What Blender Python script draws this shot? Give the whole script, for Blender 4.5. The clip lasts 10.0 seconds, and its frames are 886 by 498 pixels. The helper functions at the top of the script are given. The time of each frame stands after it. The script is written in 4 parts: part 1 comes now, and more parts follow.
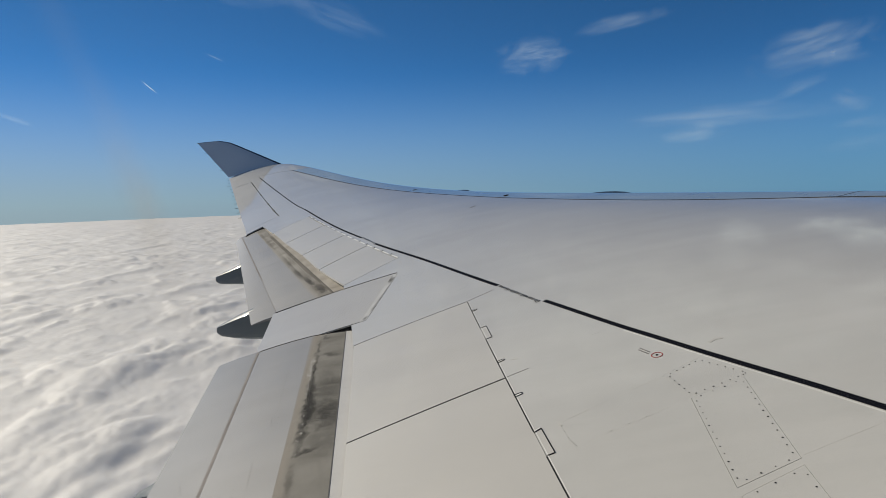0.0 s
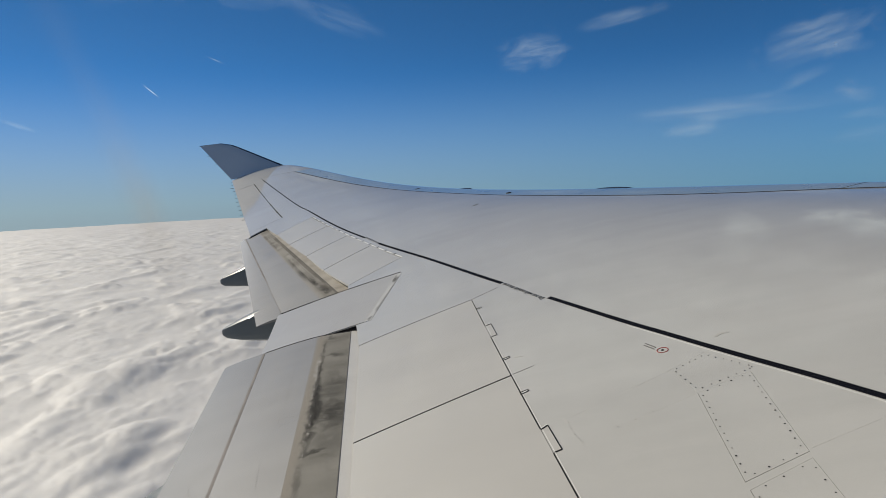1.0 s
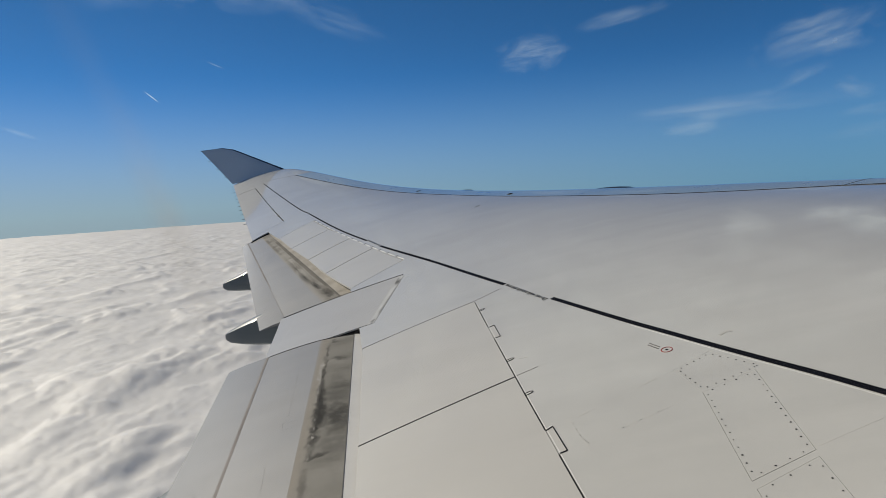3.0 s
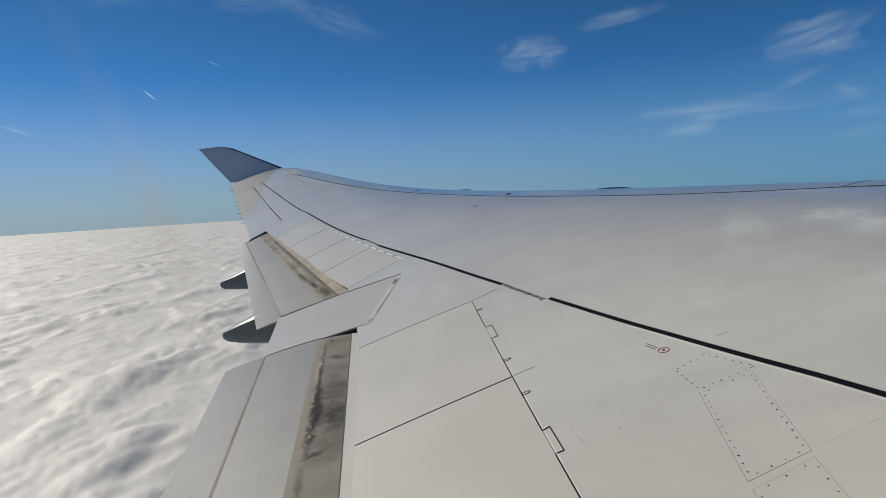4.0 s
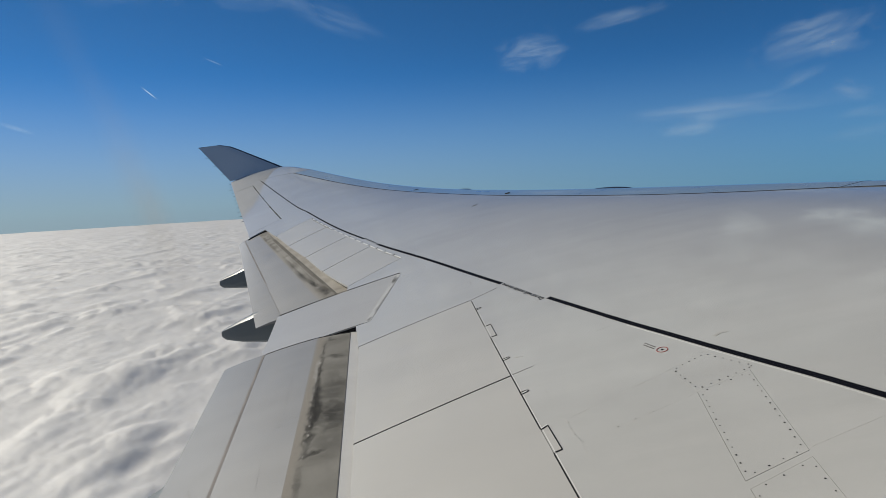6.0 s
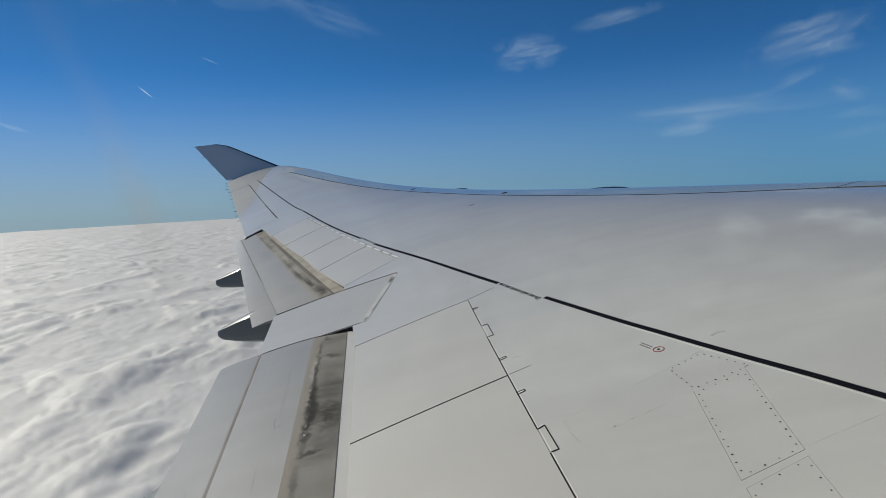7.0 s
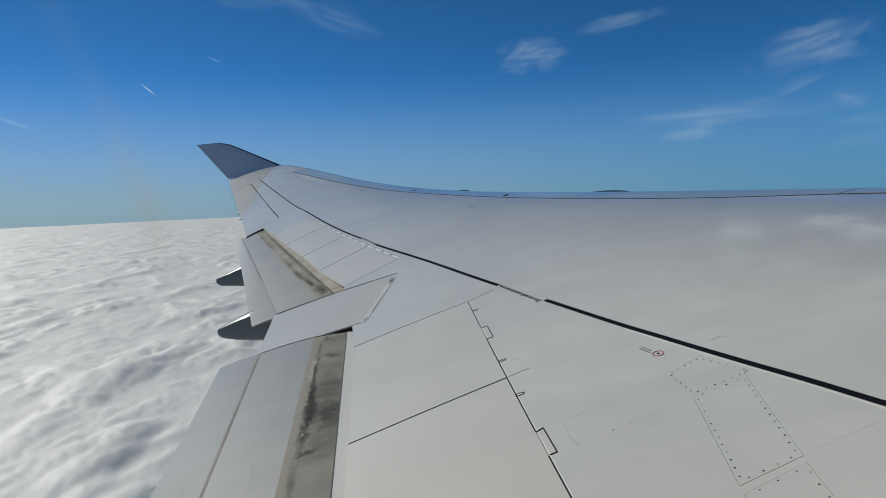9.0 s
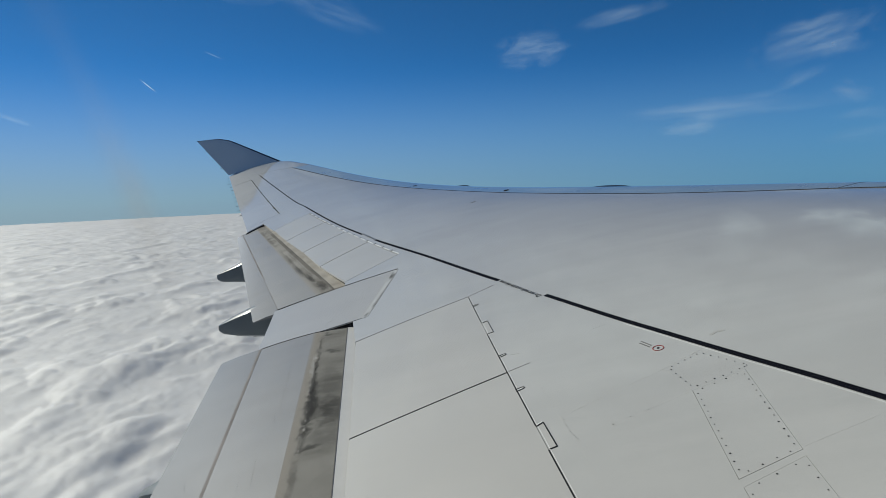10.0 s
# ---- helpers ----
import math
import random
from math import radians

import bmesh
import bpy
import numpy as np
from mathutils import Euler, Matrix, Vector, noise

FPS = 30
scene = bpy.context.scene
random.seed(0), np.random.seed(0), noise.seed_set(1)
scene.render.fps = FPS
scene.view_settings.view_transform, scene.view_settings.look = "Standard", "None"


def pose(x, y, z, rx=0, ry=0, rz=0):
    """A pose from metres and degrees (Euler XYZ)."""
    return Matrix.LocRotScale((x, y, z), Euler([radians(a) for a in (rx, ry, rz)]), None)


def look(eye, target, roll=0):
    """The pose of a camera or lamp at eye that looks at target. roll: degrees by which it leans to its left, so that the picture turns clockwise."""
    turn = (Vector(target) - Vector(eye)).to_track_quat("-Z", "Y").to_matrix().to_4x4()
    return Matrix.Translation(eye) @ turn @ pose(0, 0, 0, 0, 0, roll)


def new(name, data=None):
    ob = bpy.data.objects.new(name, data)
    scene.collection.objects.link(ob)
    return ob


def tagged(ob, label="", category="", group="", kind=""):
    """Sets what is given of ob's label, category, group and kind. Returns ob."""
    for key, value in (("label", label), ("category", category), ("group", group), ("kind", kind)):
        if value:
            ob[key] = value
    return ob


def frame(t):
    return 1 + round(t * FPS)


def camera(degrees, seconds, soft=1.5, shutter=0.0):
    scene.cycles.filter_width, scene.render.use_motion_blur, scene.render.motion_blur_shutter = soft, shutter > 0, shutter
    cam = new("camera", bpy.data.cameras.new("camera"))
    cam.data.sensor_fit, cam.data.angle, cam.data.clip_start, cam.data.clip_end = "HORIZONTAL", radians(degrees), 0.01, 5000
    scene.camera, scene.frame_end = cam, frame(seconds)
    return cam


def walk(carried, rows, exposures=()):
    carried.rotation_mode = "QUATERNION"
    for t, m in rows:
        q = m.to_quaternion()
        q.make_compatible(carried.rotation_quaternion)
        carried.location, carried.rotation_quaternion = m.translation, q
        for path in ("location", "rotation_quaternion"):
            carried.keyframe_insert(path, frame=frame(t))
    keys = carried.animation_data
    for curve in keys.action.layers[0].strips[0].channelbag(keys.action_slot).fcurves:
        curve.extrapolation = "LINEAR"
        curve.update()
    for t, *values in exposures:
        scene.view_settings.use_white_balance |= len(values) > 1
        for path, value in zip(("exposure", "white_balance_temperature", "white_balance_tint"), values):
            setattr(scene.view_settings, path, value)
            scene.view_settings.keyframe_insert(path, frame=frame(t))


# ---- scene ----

# ---- camera: seat by a cabin window over the trailing edge; x forward, y outboard, z up ----
cam = camera(77.05, 10.0, 0.5)


def aim(x, y, z, yaw, pitch, roll):
    a, b = radians(yaw), radians(pitch)
    way = Vector((-math.sin(a) * math.cos(b), math.cos(a) * math.cos(b), math.sin(b)))
    eye = Vector((x, y, z))
    return look(eye, eye + way, roll)


PATH = [
    (0, 0.0102, 0.0110, -0.0053, 7.990, -5.593, -1.711),
    (0.5, 0.0085, 0.0104, -0.0030, 8.165, -5.511, -2.006),
    (1, 0.0108, 0.0109, -0.0053, 8.364, -5.723, -2.712),
    (1.5, 0.0051, 0.0125, -0.0018, 8.185, -5.717, -2.638),
    (2, 0.0103, 0.0089, -0.0039, 8.542, -5.368, -3.690),
    (2.5, 0.0052, 0.0104, -0.0018, 8.591, -5.501, -3.624),
    (4, 0.0070, 0.0118, -0.0041, 8.321, -5.572, -3.146),
    (4.5, 0.0041, 0.0126, -0.0017, 8.397, -5.503, -3.194),
    (5, 0.0070, 0.0096, -0.0032, 8.547, -5.494, -3.174),
    (5.5, 0.0104, 0.0088, -0.0050, 8.464, -5.575, -3.101),
    (7, 0.0093, 0.0120, -0.0048, 7.943, -5.719, -2.889),
    (7.5, 0.0109, 0.0108, -0.0063, 7.941, -5.647, -2.918),
    (8, 0.0119, 0.0103, -0.0068, 7.930, -5.722, -2.785),
    (8.5, 0.0164, 0.0075, -0.0085, 7.984, -5.533, -2.581),
    (9, 0.0095, 0.0112, -0.0057, 8.016, -5.570, -2.146),
    (9.5, 0.0139, 0.0086, -0.0070, 8.119, -5.815, -2.170),
    (10, 0.0138, 0.0089, -0.0070, 8.095, -6.029, -2.328),
]
walk(cam, [(r[0], aim(*r[1:])) for r in PATH],
     exposures=[(0, 0.02, 6850, 6.5), (4.5, 0.01, 6800, 6), (5.5, -0.02, 6700, 6), (7.5, -0.07, 6430, 3.5), (10, -0.06, 6260, 2)])

# ---- sky and sun ----
SUN_AZ, SUN_EL = 66.0, 32.0   # degrees left of straight outboard, degrees up
world = bpy.data.worlds.new("sky")
scene.world = world
world.use_nodes = True
wn, wl = world.node_tree.nodes, world.node_tree.links
sky = wn.new("ShaderNodeTexSky")
sky.sky_type, sky.sun_disc = "NISHITA", False
sky.sun_elevation, sky.sun_rotation = radians(SUN_EL), radians(-SUN_AZ)
sky.altitude, sky.air_density, sky.dust_density, sky.ozone_density = 5000, 0.62, 0.25, 3.0
# clear air at height, with a dull haze low over the clouds
tint = wn.new("ShaderNodeMix")
tint.data_type, tint.blend_type = "RGBA", "MULTIPLY"
tint.inputs[0].default_value = 1.0
wl.new(sky.outputs["Color"], tint.inputs[6])
where = wn.new("ShaderNodeTexCoord")
split = wn.new("ShaderNodeSeparateXYZ")
wl.new(where.outputs["Generated"], split.inputs[0])
low_air = wn.new("ShaderNodeMapRange")
low_air.interpolation_type = "SMOOTHSTEP"
for k, v in (("From Min", -0.02), ("From Max", 0.22), ("To Min", 0.90), ("To Max", 0.0)):
    low_air.inputs[k].default_value = v
wl.new(split.outputs["Z"], low_air.inputs["Value"])
haze = wn.new("ShaderNodeMix")
haze.data_type = "RGBA"
# the haze is paler on the sun's side
side = wn.new("ShaderNodeMapRange")
for k, v in (("From Min", -0.85), ("From Max", 0.45)):
    side.inputs[k].default_value = v
wl.new(split.outputs["X"], side.inputs["Value"])
clear = wn.new("ShaderNodeMix")
clear.data_type = "RGBA"
clear.inputs[6].default_value = (0.375, 0.88, 1.10, 1)
clear.inputs[7].default_value = (0.405, 1.00, 1.27, 1)
wl.new(side.outputs[0], clear.inputs[0])
wl.new(clear.outputs[2], tint.inputs[7])
veil = wn.new("ShaderNodeMix")
veil.data_type = "RGBA"
veil.inputs[6].default_value = (3.15, 3.68, 4.00, 1)
veil.inputs[7].default_value = (1.18, 2.50, 4.05, 1)
wl.new(side.outputs[0], veil.inputs[0])
wl.new(veil.outputs[2], haze.inputs[7])
wl.new(low_air.outputs[0], haze.inputs[0])
wl.new(tint.outputs[2], haze.inputs[6])
wl.new(haze.outputs[2], wn["Background"].inputs["Color"])
wn["Background"].inputs["Strength"].default_value = 0.098
sun = new("sun", bpy.data.lights.new("sun", "SUN"))
sun.data.energy, sun.data.angle, sun.data.color = 4.4, radians(0.55), (1.0, 0.925, 0.82)
sa, se = radians(SUN_AZ), radians(SUN_EL)
SUN_DIR = Vector((-math.sin(sa) * math.cos(se), math.cos(sa) * math.cos(se), math.sin(se)))
sun.matrix_world = look(SUN_DIR * 50, (0, 0, 0))

# ---- materials ----
def material(name, build):
    m = bpy.data.materials.new(name)
    m.use_nodes = True
    n, l = m.node_tree.nodes, m.node_tree.links
    build(n, l, n["Principled BSDF"])
    return m


def tex_noise(n, l, scale, detail=4.0, rough=0.55, stretch=(1, 1, 1), turn=0.0, distort=0.0):
    co = n.new("ShaderNodeTexCoord")
    mp = n.new("ShaderNodeMapping")
    mp.inputs["Scale"].default_value = stretch
    mp.inputs["Rotation"].default_value = (0, 0, radians(turn))
    t = n.new("ShaderNodeTexNoise")
    t.inputs["Scale"].default_value, t.inputs["Detail"].default_value = scale, detail
    t.inputs["Roughness"].default_value, t.inputs["Distortion"].default_value = rough, distort
    l.new(co.outputs["Object"], mp.inputs["Vector"])
    l.new(mp.outputs["Vector"], t.inputs["Vector"])
    return t.outputs["Fac"]


def ramp(n, l, fac, stops):
    r = n.new("ShaderNodeValToRGB")
    while len(r.color_ramp.elements) < len(stops):
        r.color_ramp.elements.new(0.5)
    for e, (p, c) in zip(r.color_ramp.elements, stops):
        e.position = p
        e.color = (c, c, c, 1) if isinstance(c, (int, float)) else (*c, 1)
    l.new(fac, r.inputs["Fac"])
    return r.outputs["Color"]


def mixed(n, l, fac, a, b, how="MIX"):
    m = n.new("ShaderNodeMix")
    m.data_type, m.blend_type = "RGBA", how
    for v, i in ((fac, 0), (a, 6), (b, 7)):
        if hasattr(v, "links"):
            l.new(v, m.inputs[i])
        else:
            m.inputs[i].default_value = v if i == 0 else (*v, 1)
    return m.outputs[2]


def relief(n, l, p, fac, strength, distance):
    b = n.new("ShaderNodeBump")
    b.inputs["Strength"].default_value, b.inputs["Distance"].default_value = strength, distance
    l.new(fac, b.inputs["Height"])
    l.new(b.outputs["Normal"], p.inputs["Normal"])


def paint(base, gloss=0.3, mottle=0.10, streak=0.10, wave=0.15, metal=0.0, turn=0.0, coat=1.0):
    def build(n, l, p):
        # tone varies in broad patches and in streaks along one direction
        big = ramp(n, l, tex_noise(n, l, 0.45, 5, 0.6), [(0.3, 1 - mottle), (0.7, 1.0)])
        run = ramp(n, l, tex_noise(n, l, 1.0, 5, 0.6, (0.35, 3.2, 1), turn), [(0.35, 1 - streak), (0.65, 1.0)])
        fine = ramp(n, l, tex_noise(n, l, 35, 3, 0.6), [(0.3, 0.97), (0.7, 1.0)])
        c = mixed(n, l, 1.0, big, run, "MULTIPLY")
        c = mixed(n, l, 1.0, c, fine, "MULTIPLY")
        l.new(mixed(n, l, 1.0, base, c, "MULTIPLY"), p.inputs["Base Color"])
        l.new(ramp(n, l, tex_noise(n, l, 1.6, 5, 0.6), [(0.3, gloss - 0.05), (0.7, gloss + 0.08)]), p.inputs["Roughness"])
        p.inputs["Metallic"].default_value = metal
        p.inputs["Coat Weight"].default_value = coat
        p.inputs["Coat Roughness"].default_value = 0.05
        p.inputs["Coat IOR"].default_value = 1.52
        p.inputs["Specular IOR Level"].default_value = 0.1 if coat > 0.4 else 0.15 if coat > 0 else 0.02
        relief(n, l, p, tex_noise(n, l, 0.9, 2, 0.4), wave, 0.03)
    return build


def plain(base, rough=0.5, metal=0.0, vary=0.12, scale=6.0, shine=0.4):
    def build(n, l, p):
        v = ramp(n, l, tex_noise(n, l, scale, 4, 0.6), [(0.3, 1 - vary), (0.7, 1.0)])
        l.new(mixed(n, l, 1.0, base, v, "MULTIPLY"), p.inputs["Base Color"])
        p.inputs["Roughness"].default_value, p.inputs["Metallic"].default_value = rough, metal
        p.inputs["Specular IOR Level"].default_value = min(shine, 0.05 if max(base) < 0.03 else 0.15 if max(base) < 0.15 else 0.4)
    return build


def grime(line, dark, mid, pale, blots, clean=(0.242, 0.238, 0.230), fades=0.90, flakes=()):
    """A band of tan primer streaked along the airflow, with oily blots. line: x = a + b * (y - c) of its front edge, and its breadth;
    a blot: how far across the band (0 to 1), its span, half breadth, half length, strength."""
    def build(n, l, p):
        a, b, c, wide = line
        co = n.new("ShaderNodeTexCoord")
        sep = n.new("ShaderNodeSeparateXYZ")
        l.new(co.outputs["Object"], sep.inputs[0])

        def calc(op, u, v=0.0, w=0.0):
            m = n.new("ShaderNodeMath")
            m.operation = op
            for k, q in enumerate((u, v, w)):
                if hasattr(q, "links"):
                    l.new(q, m.inputs[k])
                else:
                    m.inputs[k].default_value = q
            return m.outputs[0]

        edge = calc("MULTIPLY_ADD", sep.outputs["Y"], b, a - b * c)
        across = calc("DIVIDE", calc("SUBTRACT", edge, sep.outputs["X"]), wide)
        wob = tex_noise(n, l, 9.0, 6, 0.65)
        ragged = calc("ADD", across, calc("MULTIPLY_ADD", wob, 0.36, -0.18))
        span = calc("ADD", sep.outputs["Y"], calc("MULTIPLY_ADD", tex_noise(n, l, 5.0, 6, 0.65, (1, 1, 1), 40), 0.5, -0.25))
        flow = tex_noise(n, l, 1.3, 5, 0.55, (1.0, 2.2, 1), 8, 0.3)
        base = mixed(n, l, ramp(n, l, flow, [(0.34, 0.0), (0.64, 1.0)]), dark, mid)
        base = mixed(n, l, ramp(n, l, ragged, [(0.62, 0.0), (0.86, 1.0)]), base, pale)
        speck = ramp(n, l, tex_noise(n, l, 26, 5, 0.7), [(0.30, 0.85), (0.50, 1.0)])
        col = mixed(n, l, 1.0, base, speck, "MULTIPLY")
        grain = ramp(n, l, tex_noise(n, l, 9, 6, 0.68, (1.0, 1.5, 1)), [(0.34, 0.35), (0.50, 1.0)])
        for at, y, ra, ry, force in blots:
            du = calc("DIVIDE", calc("SUBTRACT", ragged, at), ra)
            dv = calc("DIVIDE", calc("SUBTRACT", span, y), ry)
            d = calc("SQRT", calc("ADD", calc("MULTIPLY", du, du), calc("MULTIPLY", dv, dv)))
            m = ramp(n, l, d, [(0.30, force), (0.75, force * 0.55), (1.25, 0.0)])
            col = mixed(n, l, calc("MULTIPLY", m, grain), col, (0.014, 0.0135, 0.0125))
        crumbs = tex_noise(n, l, 30, 6, 0.72, (1.5, 0.55, 1), 16)
        for at, y, ra, ry, colour, lo in flakes:
            du = calc("ABSOLUTE", calc("DIVIDE", calc("SUBTRACT", calc("ADD", calc("MULTIPLY", across, 0.6), calc("MULTIPLY", ragged, 0.4)), at), ra))
            dv = calc("ABSOLUTE", calc("DIVIDE", calc("SUBTRACT", sep.outputs["Y"], y), ry))
            m = calc("MULTIPLY", ramp(n, l, du, [(0.35, 1.0), (1.0, 0.0)]), ramp(n, l, dv, [(0.75, 1.0), (1.0, 0.0)]))
            col = mixed(n, l, calc("MULTIPLY", m, ramp(n, l, crumbs, [(lo, 0.0), (lo + 0.10, 0.92)])), col, colour)
        fade = ramp(n, l, calc("ADD", calc("MULTIPLY", across, 0.8), calc("MULTIPLY", ragged, 0.2)), [(fades, 0.0), (0.98, 1.0)])
        l.new(mixed(n, l, fade, col, clean), p.inputs["Base Color"])
        p.inputs["Roughness"].default_value = 0.7
        p.inputs["Specular IOR Level"].default_value = 0.08
        relief(n, l, p, wob, 0.10, 0.01)
    return build


SKIN = material("grey_wing_paint", paint((0.528, 0.519, 0.490), 0.48, 0.12, 0.060, 0.06, 0.05, turn=-23.6))
SPOIL = material("grey_spoiler_paint", paint((0.500, 0.486, 0.455), 0.48, 0.05, 0.04, 0.05, 0.08, coat=0.7))
# flap greys darkened to offset the sun on their tilt, the aft copy more
FLAP = material("darkened_flap_paint", paint((0.272, 0.268, 0.260), 0.48, 0.08, 0.08, 0.04, coat=0.35))
AIL = material("grey_aileron_paint", paint((0.430, 0.422, 0.407), 0.45, 0.07, 0.06, 0.04, coat=0.5))
# shaded copy of the flap paint for the steeper aft board
FLAP_DIM = material("dimmed_flap_paint", paint((0.245, 0.242, 0.236), 0.48, 0.08, 0.08, 0.04, coat=0.35))
# leading edge coloured darker and bluer for the sky it reflects
LEAD = material("leading_edge_metal", paint((0.42, 0.485, 0.49), 0.30, 0.04, 0.03, 0.04, 0.25))
# winglet's blue put into the paint for the sky it reflects
WLET = material("sky_tinted_winglet_paint", paint((0.50, 0.555, 0.605), 0.30, 0.06, 0.05))
PALE = material("pale_flap_nose_paint", paint((0.60, 0.59, 0.57), 0.45, 0.06, 0.05, 0.03, coat=0.3))
WHITE = material("white_paint", paint((0.75, 0.75, 0.74), 0.35, 0.05, 0.05))
# pods' shaded sides put into the colour: near-black base, also on the lower skin
FAIR = material("shaded_fairing_paint", paint((0.120, 0.142, 0.155), 0.40, 0.06, 0.05, coat=0.15))
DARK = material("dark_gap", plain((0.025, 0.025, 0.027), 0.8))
SEAL = material("seam_sealant", plain((0.10, 0.098, 0.095), 0.7))
STRIPE = material("black_stripe_paint", paint((0.008, 0.0085, 0.012), 0.55, 0.05, 0.05, 0.03, coat=0.0))
LETTER = material("black_letter_paint", plain((0.012, 0.012, 0.014), 0.6))
RED = material("red_marking_paint", plain((0.30, 0.05, 0.04), 0.5))
NAVY = material("navy_paint", plain((0.03, 0.045, 0.075), 0.4))
BRIGHT = material("bright_fitting", plain((0.72, 0.72, 0.70), 0.45))
TAN = material("tan_primer", plain((0.45, 0.415, 0.36), 0.7, 0, 0.40, 3.0, 0.05))
GRIME_IN = material("grimy_inboard_band", grime((-2.295, -0.28, 6.95, 0.475), (0.150, 0.144, 0.128), (0.225, 0.217, 0.197), (0.24, 0.222, 0.196), (
    (0.63, 4.93, 0.17, 0.60, 0.62), (0.60, 4.92, 0.11, 0.32, 0.85), (0.70, 5.5, 0.09, 0.70, 0.7), (0.68, 4.45, 0.12, 0.40, 0.65), (0.16, 4.78, 0.44, 0.32, 0.72),
    (0.34, 5.25, 0.42, 0.65, 0.42), (0.31, 6.30, 0.34, 0.08, 0.55), (0.52, 6.98, 0.16, 0.05, 0.6), (0.70, 6.45, 0.06, 0.55, 0.6),
    (0.20, 4.30, 0.45, 0.22, 0.35), (0.70, 3.75, 0.09, 0.30, 0.45), (0.50, 4.18, 0.22, 0.06, 0.7), (0.25, 4.7, 0.55, 1.0, 0.16), (0.10, 5.6, 0.30, 0.8, 0.15)),
    flakes=((0.80, 6.00, 0.06, 0.30, (0.36, 0.355, 0.34), 0.46), (0.74, 5.50, 0.06, 0.35, (0.36, 0.355, 0.34), 0.48), (0.70, 5.55, 0.05, 0.6, (0.016, 0.015, 0.014), 0.46),
            (0.66, 4.95, 0.09, 0.45, (0.016, 0.015, 0.014), 0.42), (0.69, 4.75, 0.06, 0.45, (0.30, 0.29, 0.275), 0.54), (0.62, 5.1, 0.05, 0.5, (0.02, 0.019, 0.018), 0.48),
            (0.70, 4.30, 0.07, 0.25, (0.30, 0.29, 0.27), 0.53))))
GRIME_OUT = material("grimy_outboard_band", grime((-3.16, -0.655, 9.14, 0.36), (0.13, 0.120, 0.104), (0.25, 0.240, 0.220), (0.27, 0.252, 0.225), (
    (0.70, 10.95, 0.25, 0.45, 0.95), (0.52, 10.25, 0.18, 0.30, 1.0), (0.32, 9.65, 0.30, 0.32, 0.8), (0.66, 14.3, 0.18, 0.9, 0.5),
    (0.62, 12.0, 0.30, 0.8, 0.4), (0.62, 15.4, 0.18, 0.45, 0.65)), fades=0.62,
    flakes=((0.60, 15.2, 0.35, 0.9, (0.20, 0.135, 0.075), 0.56), (0.35, 15.1, 0.4, 0.8, (0.36, 0.37, 0.38), 0.54), (0.55, 13.0, 0.35, 1.6, (0.36, 0.34, 0.30), 0.58), (0.5, 10.5, 0.3, 0.8, (0.03, 0.028, 0.026), 0.50), (0.72, 11.2, 0.20, 0.9, (0.02, 0.019, 0.018), 0.50), (0.45, 11.8, 0.16, 1.2, (0.40, 0.385, 0.35), 0.50), (0.2, 10.6, 0.2, 1.2, (0.12, 0.10, 0.08), 0.50))))
HINGE_DUST = material("dusty_hinge_strip", grime((-2.013, 0.028, 8.92, 0.092), (0.37, 0.378, 0.385), (0.50, 0.512, 0.525), (0.43, 0.438, 0.445), (
    (0.10, 8.0, 0.26, 0.85, 0.50), (0.45, 8.66, 0.55, 0.16, 0.75), (0.95, 8.75, 0.4, 0.25, 0.6), (0.5, 7.22, 0.5, 0.10, 0.6), (0.3, 7.62, 0.3, 0.22, 0.4)), clean=(0.43, 0.42, 0.405)))
FAINT = material("faint_sealant", plain((0.505, 0.485, 0.455), 0.45, 0, 0.30, 5.0))
WORDS = material("worn_word_bars", plain((0.25, 0.245, 0.24), 0.6, 0, 0.75, 60.0))
SMEAR = material("dust_smear", plain((0.46, 0.45, 0.43), 0.6, 0, 0.3, 8.0, 0.1))
BARE = material("bare_strip", plain((0.31, 0.30, 0.28), 0.8, 0, 0.4, 4.0, 0.03))
# brown that paints the outboard flap's shadow band
STEP_SHADE = material("step_shade", plain((0.19, 0.178, 0.158), 0.8, 0, 0.45, 4.0, 0.03))
DUSTY = material("flap_seam_dust", plain((0.262, 0.245, 0.236), 0.8, 0, 0.35, 2.2, 0.03))


# ---- helpers for parts ----
def part(name, bm, mat, parent, label="", flat=False, skin=False):
    bmesh.ops.recalc_face_normals(bm, faces=bm.faces)
    for f in bm.faces:
        f.smooth = not flat
    for e in bm.edges:
        if len(e.link_faces) == 2 and e.calc_face_angle(0) > 0.55:
            e.smooth = False
    me = bpy.data.meshes.new(name)
    bm.to_mesh(me)
    bm.free()
    me.materials.append(mat)
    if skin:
        # smooth surface normals on the upper faces, whatever the cut of the grid, leaned past the true form to shade
        # the front darker
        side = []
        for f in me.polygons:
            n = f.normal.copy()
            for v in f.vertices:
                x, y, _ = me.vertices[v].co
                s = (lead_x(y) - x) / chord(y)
                nose_dim = 0.11 * (max(0.0, 0.52 - s) / 0.32) ** 1.5
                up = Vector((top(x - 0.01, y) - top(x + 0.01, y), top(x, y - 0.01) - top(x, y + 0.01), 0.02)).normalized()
                side.append((up + Vector((nose_dim, 0, 0))).normalized() if n.z > 0.75 else n)
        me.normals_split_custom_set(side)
    ob = new(name, me)
    if parent is not None:
        ob.parent = parent
        ob.matrix_parent_inverse = parent.matrix_world.inverted()
    if label:
        ob["label"] = label
    return ob


def at_base(name, x, y, z):
    ob = new(name)
    ob.location = (x, y, z)
    bpy.context.view_layer.update()
    return ob


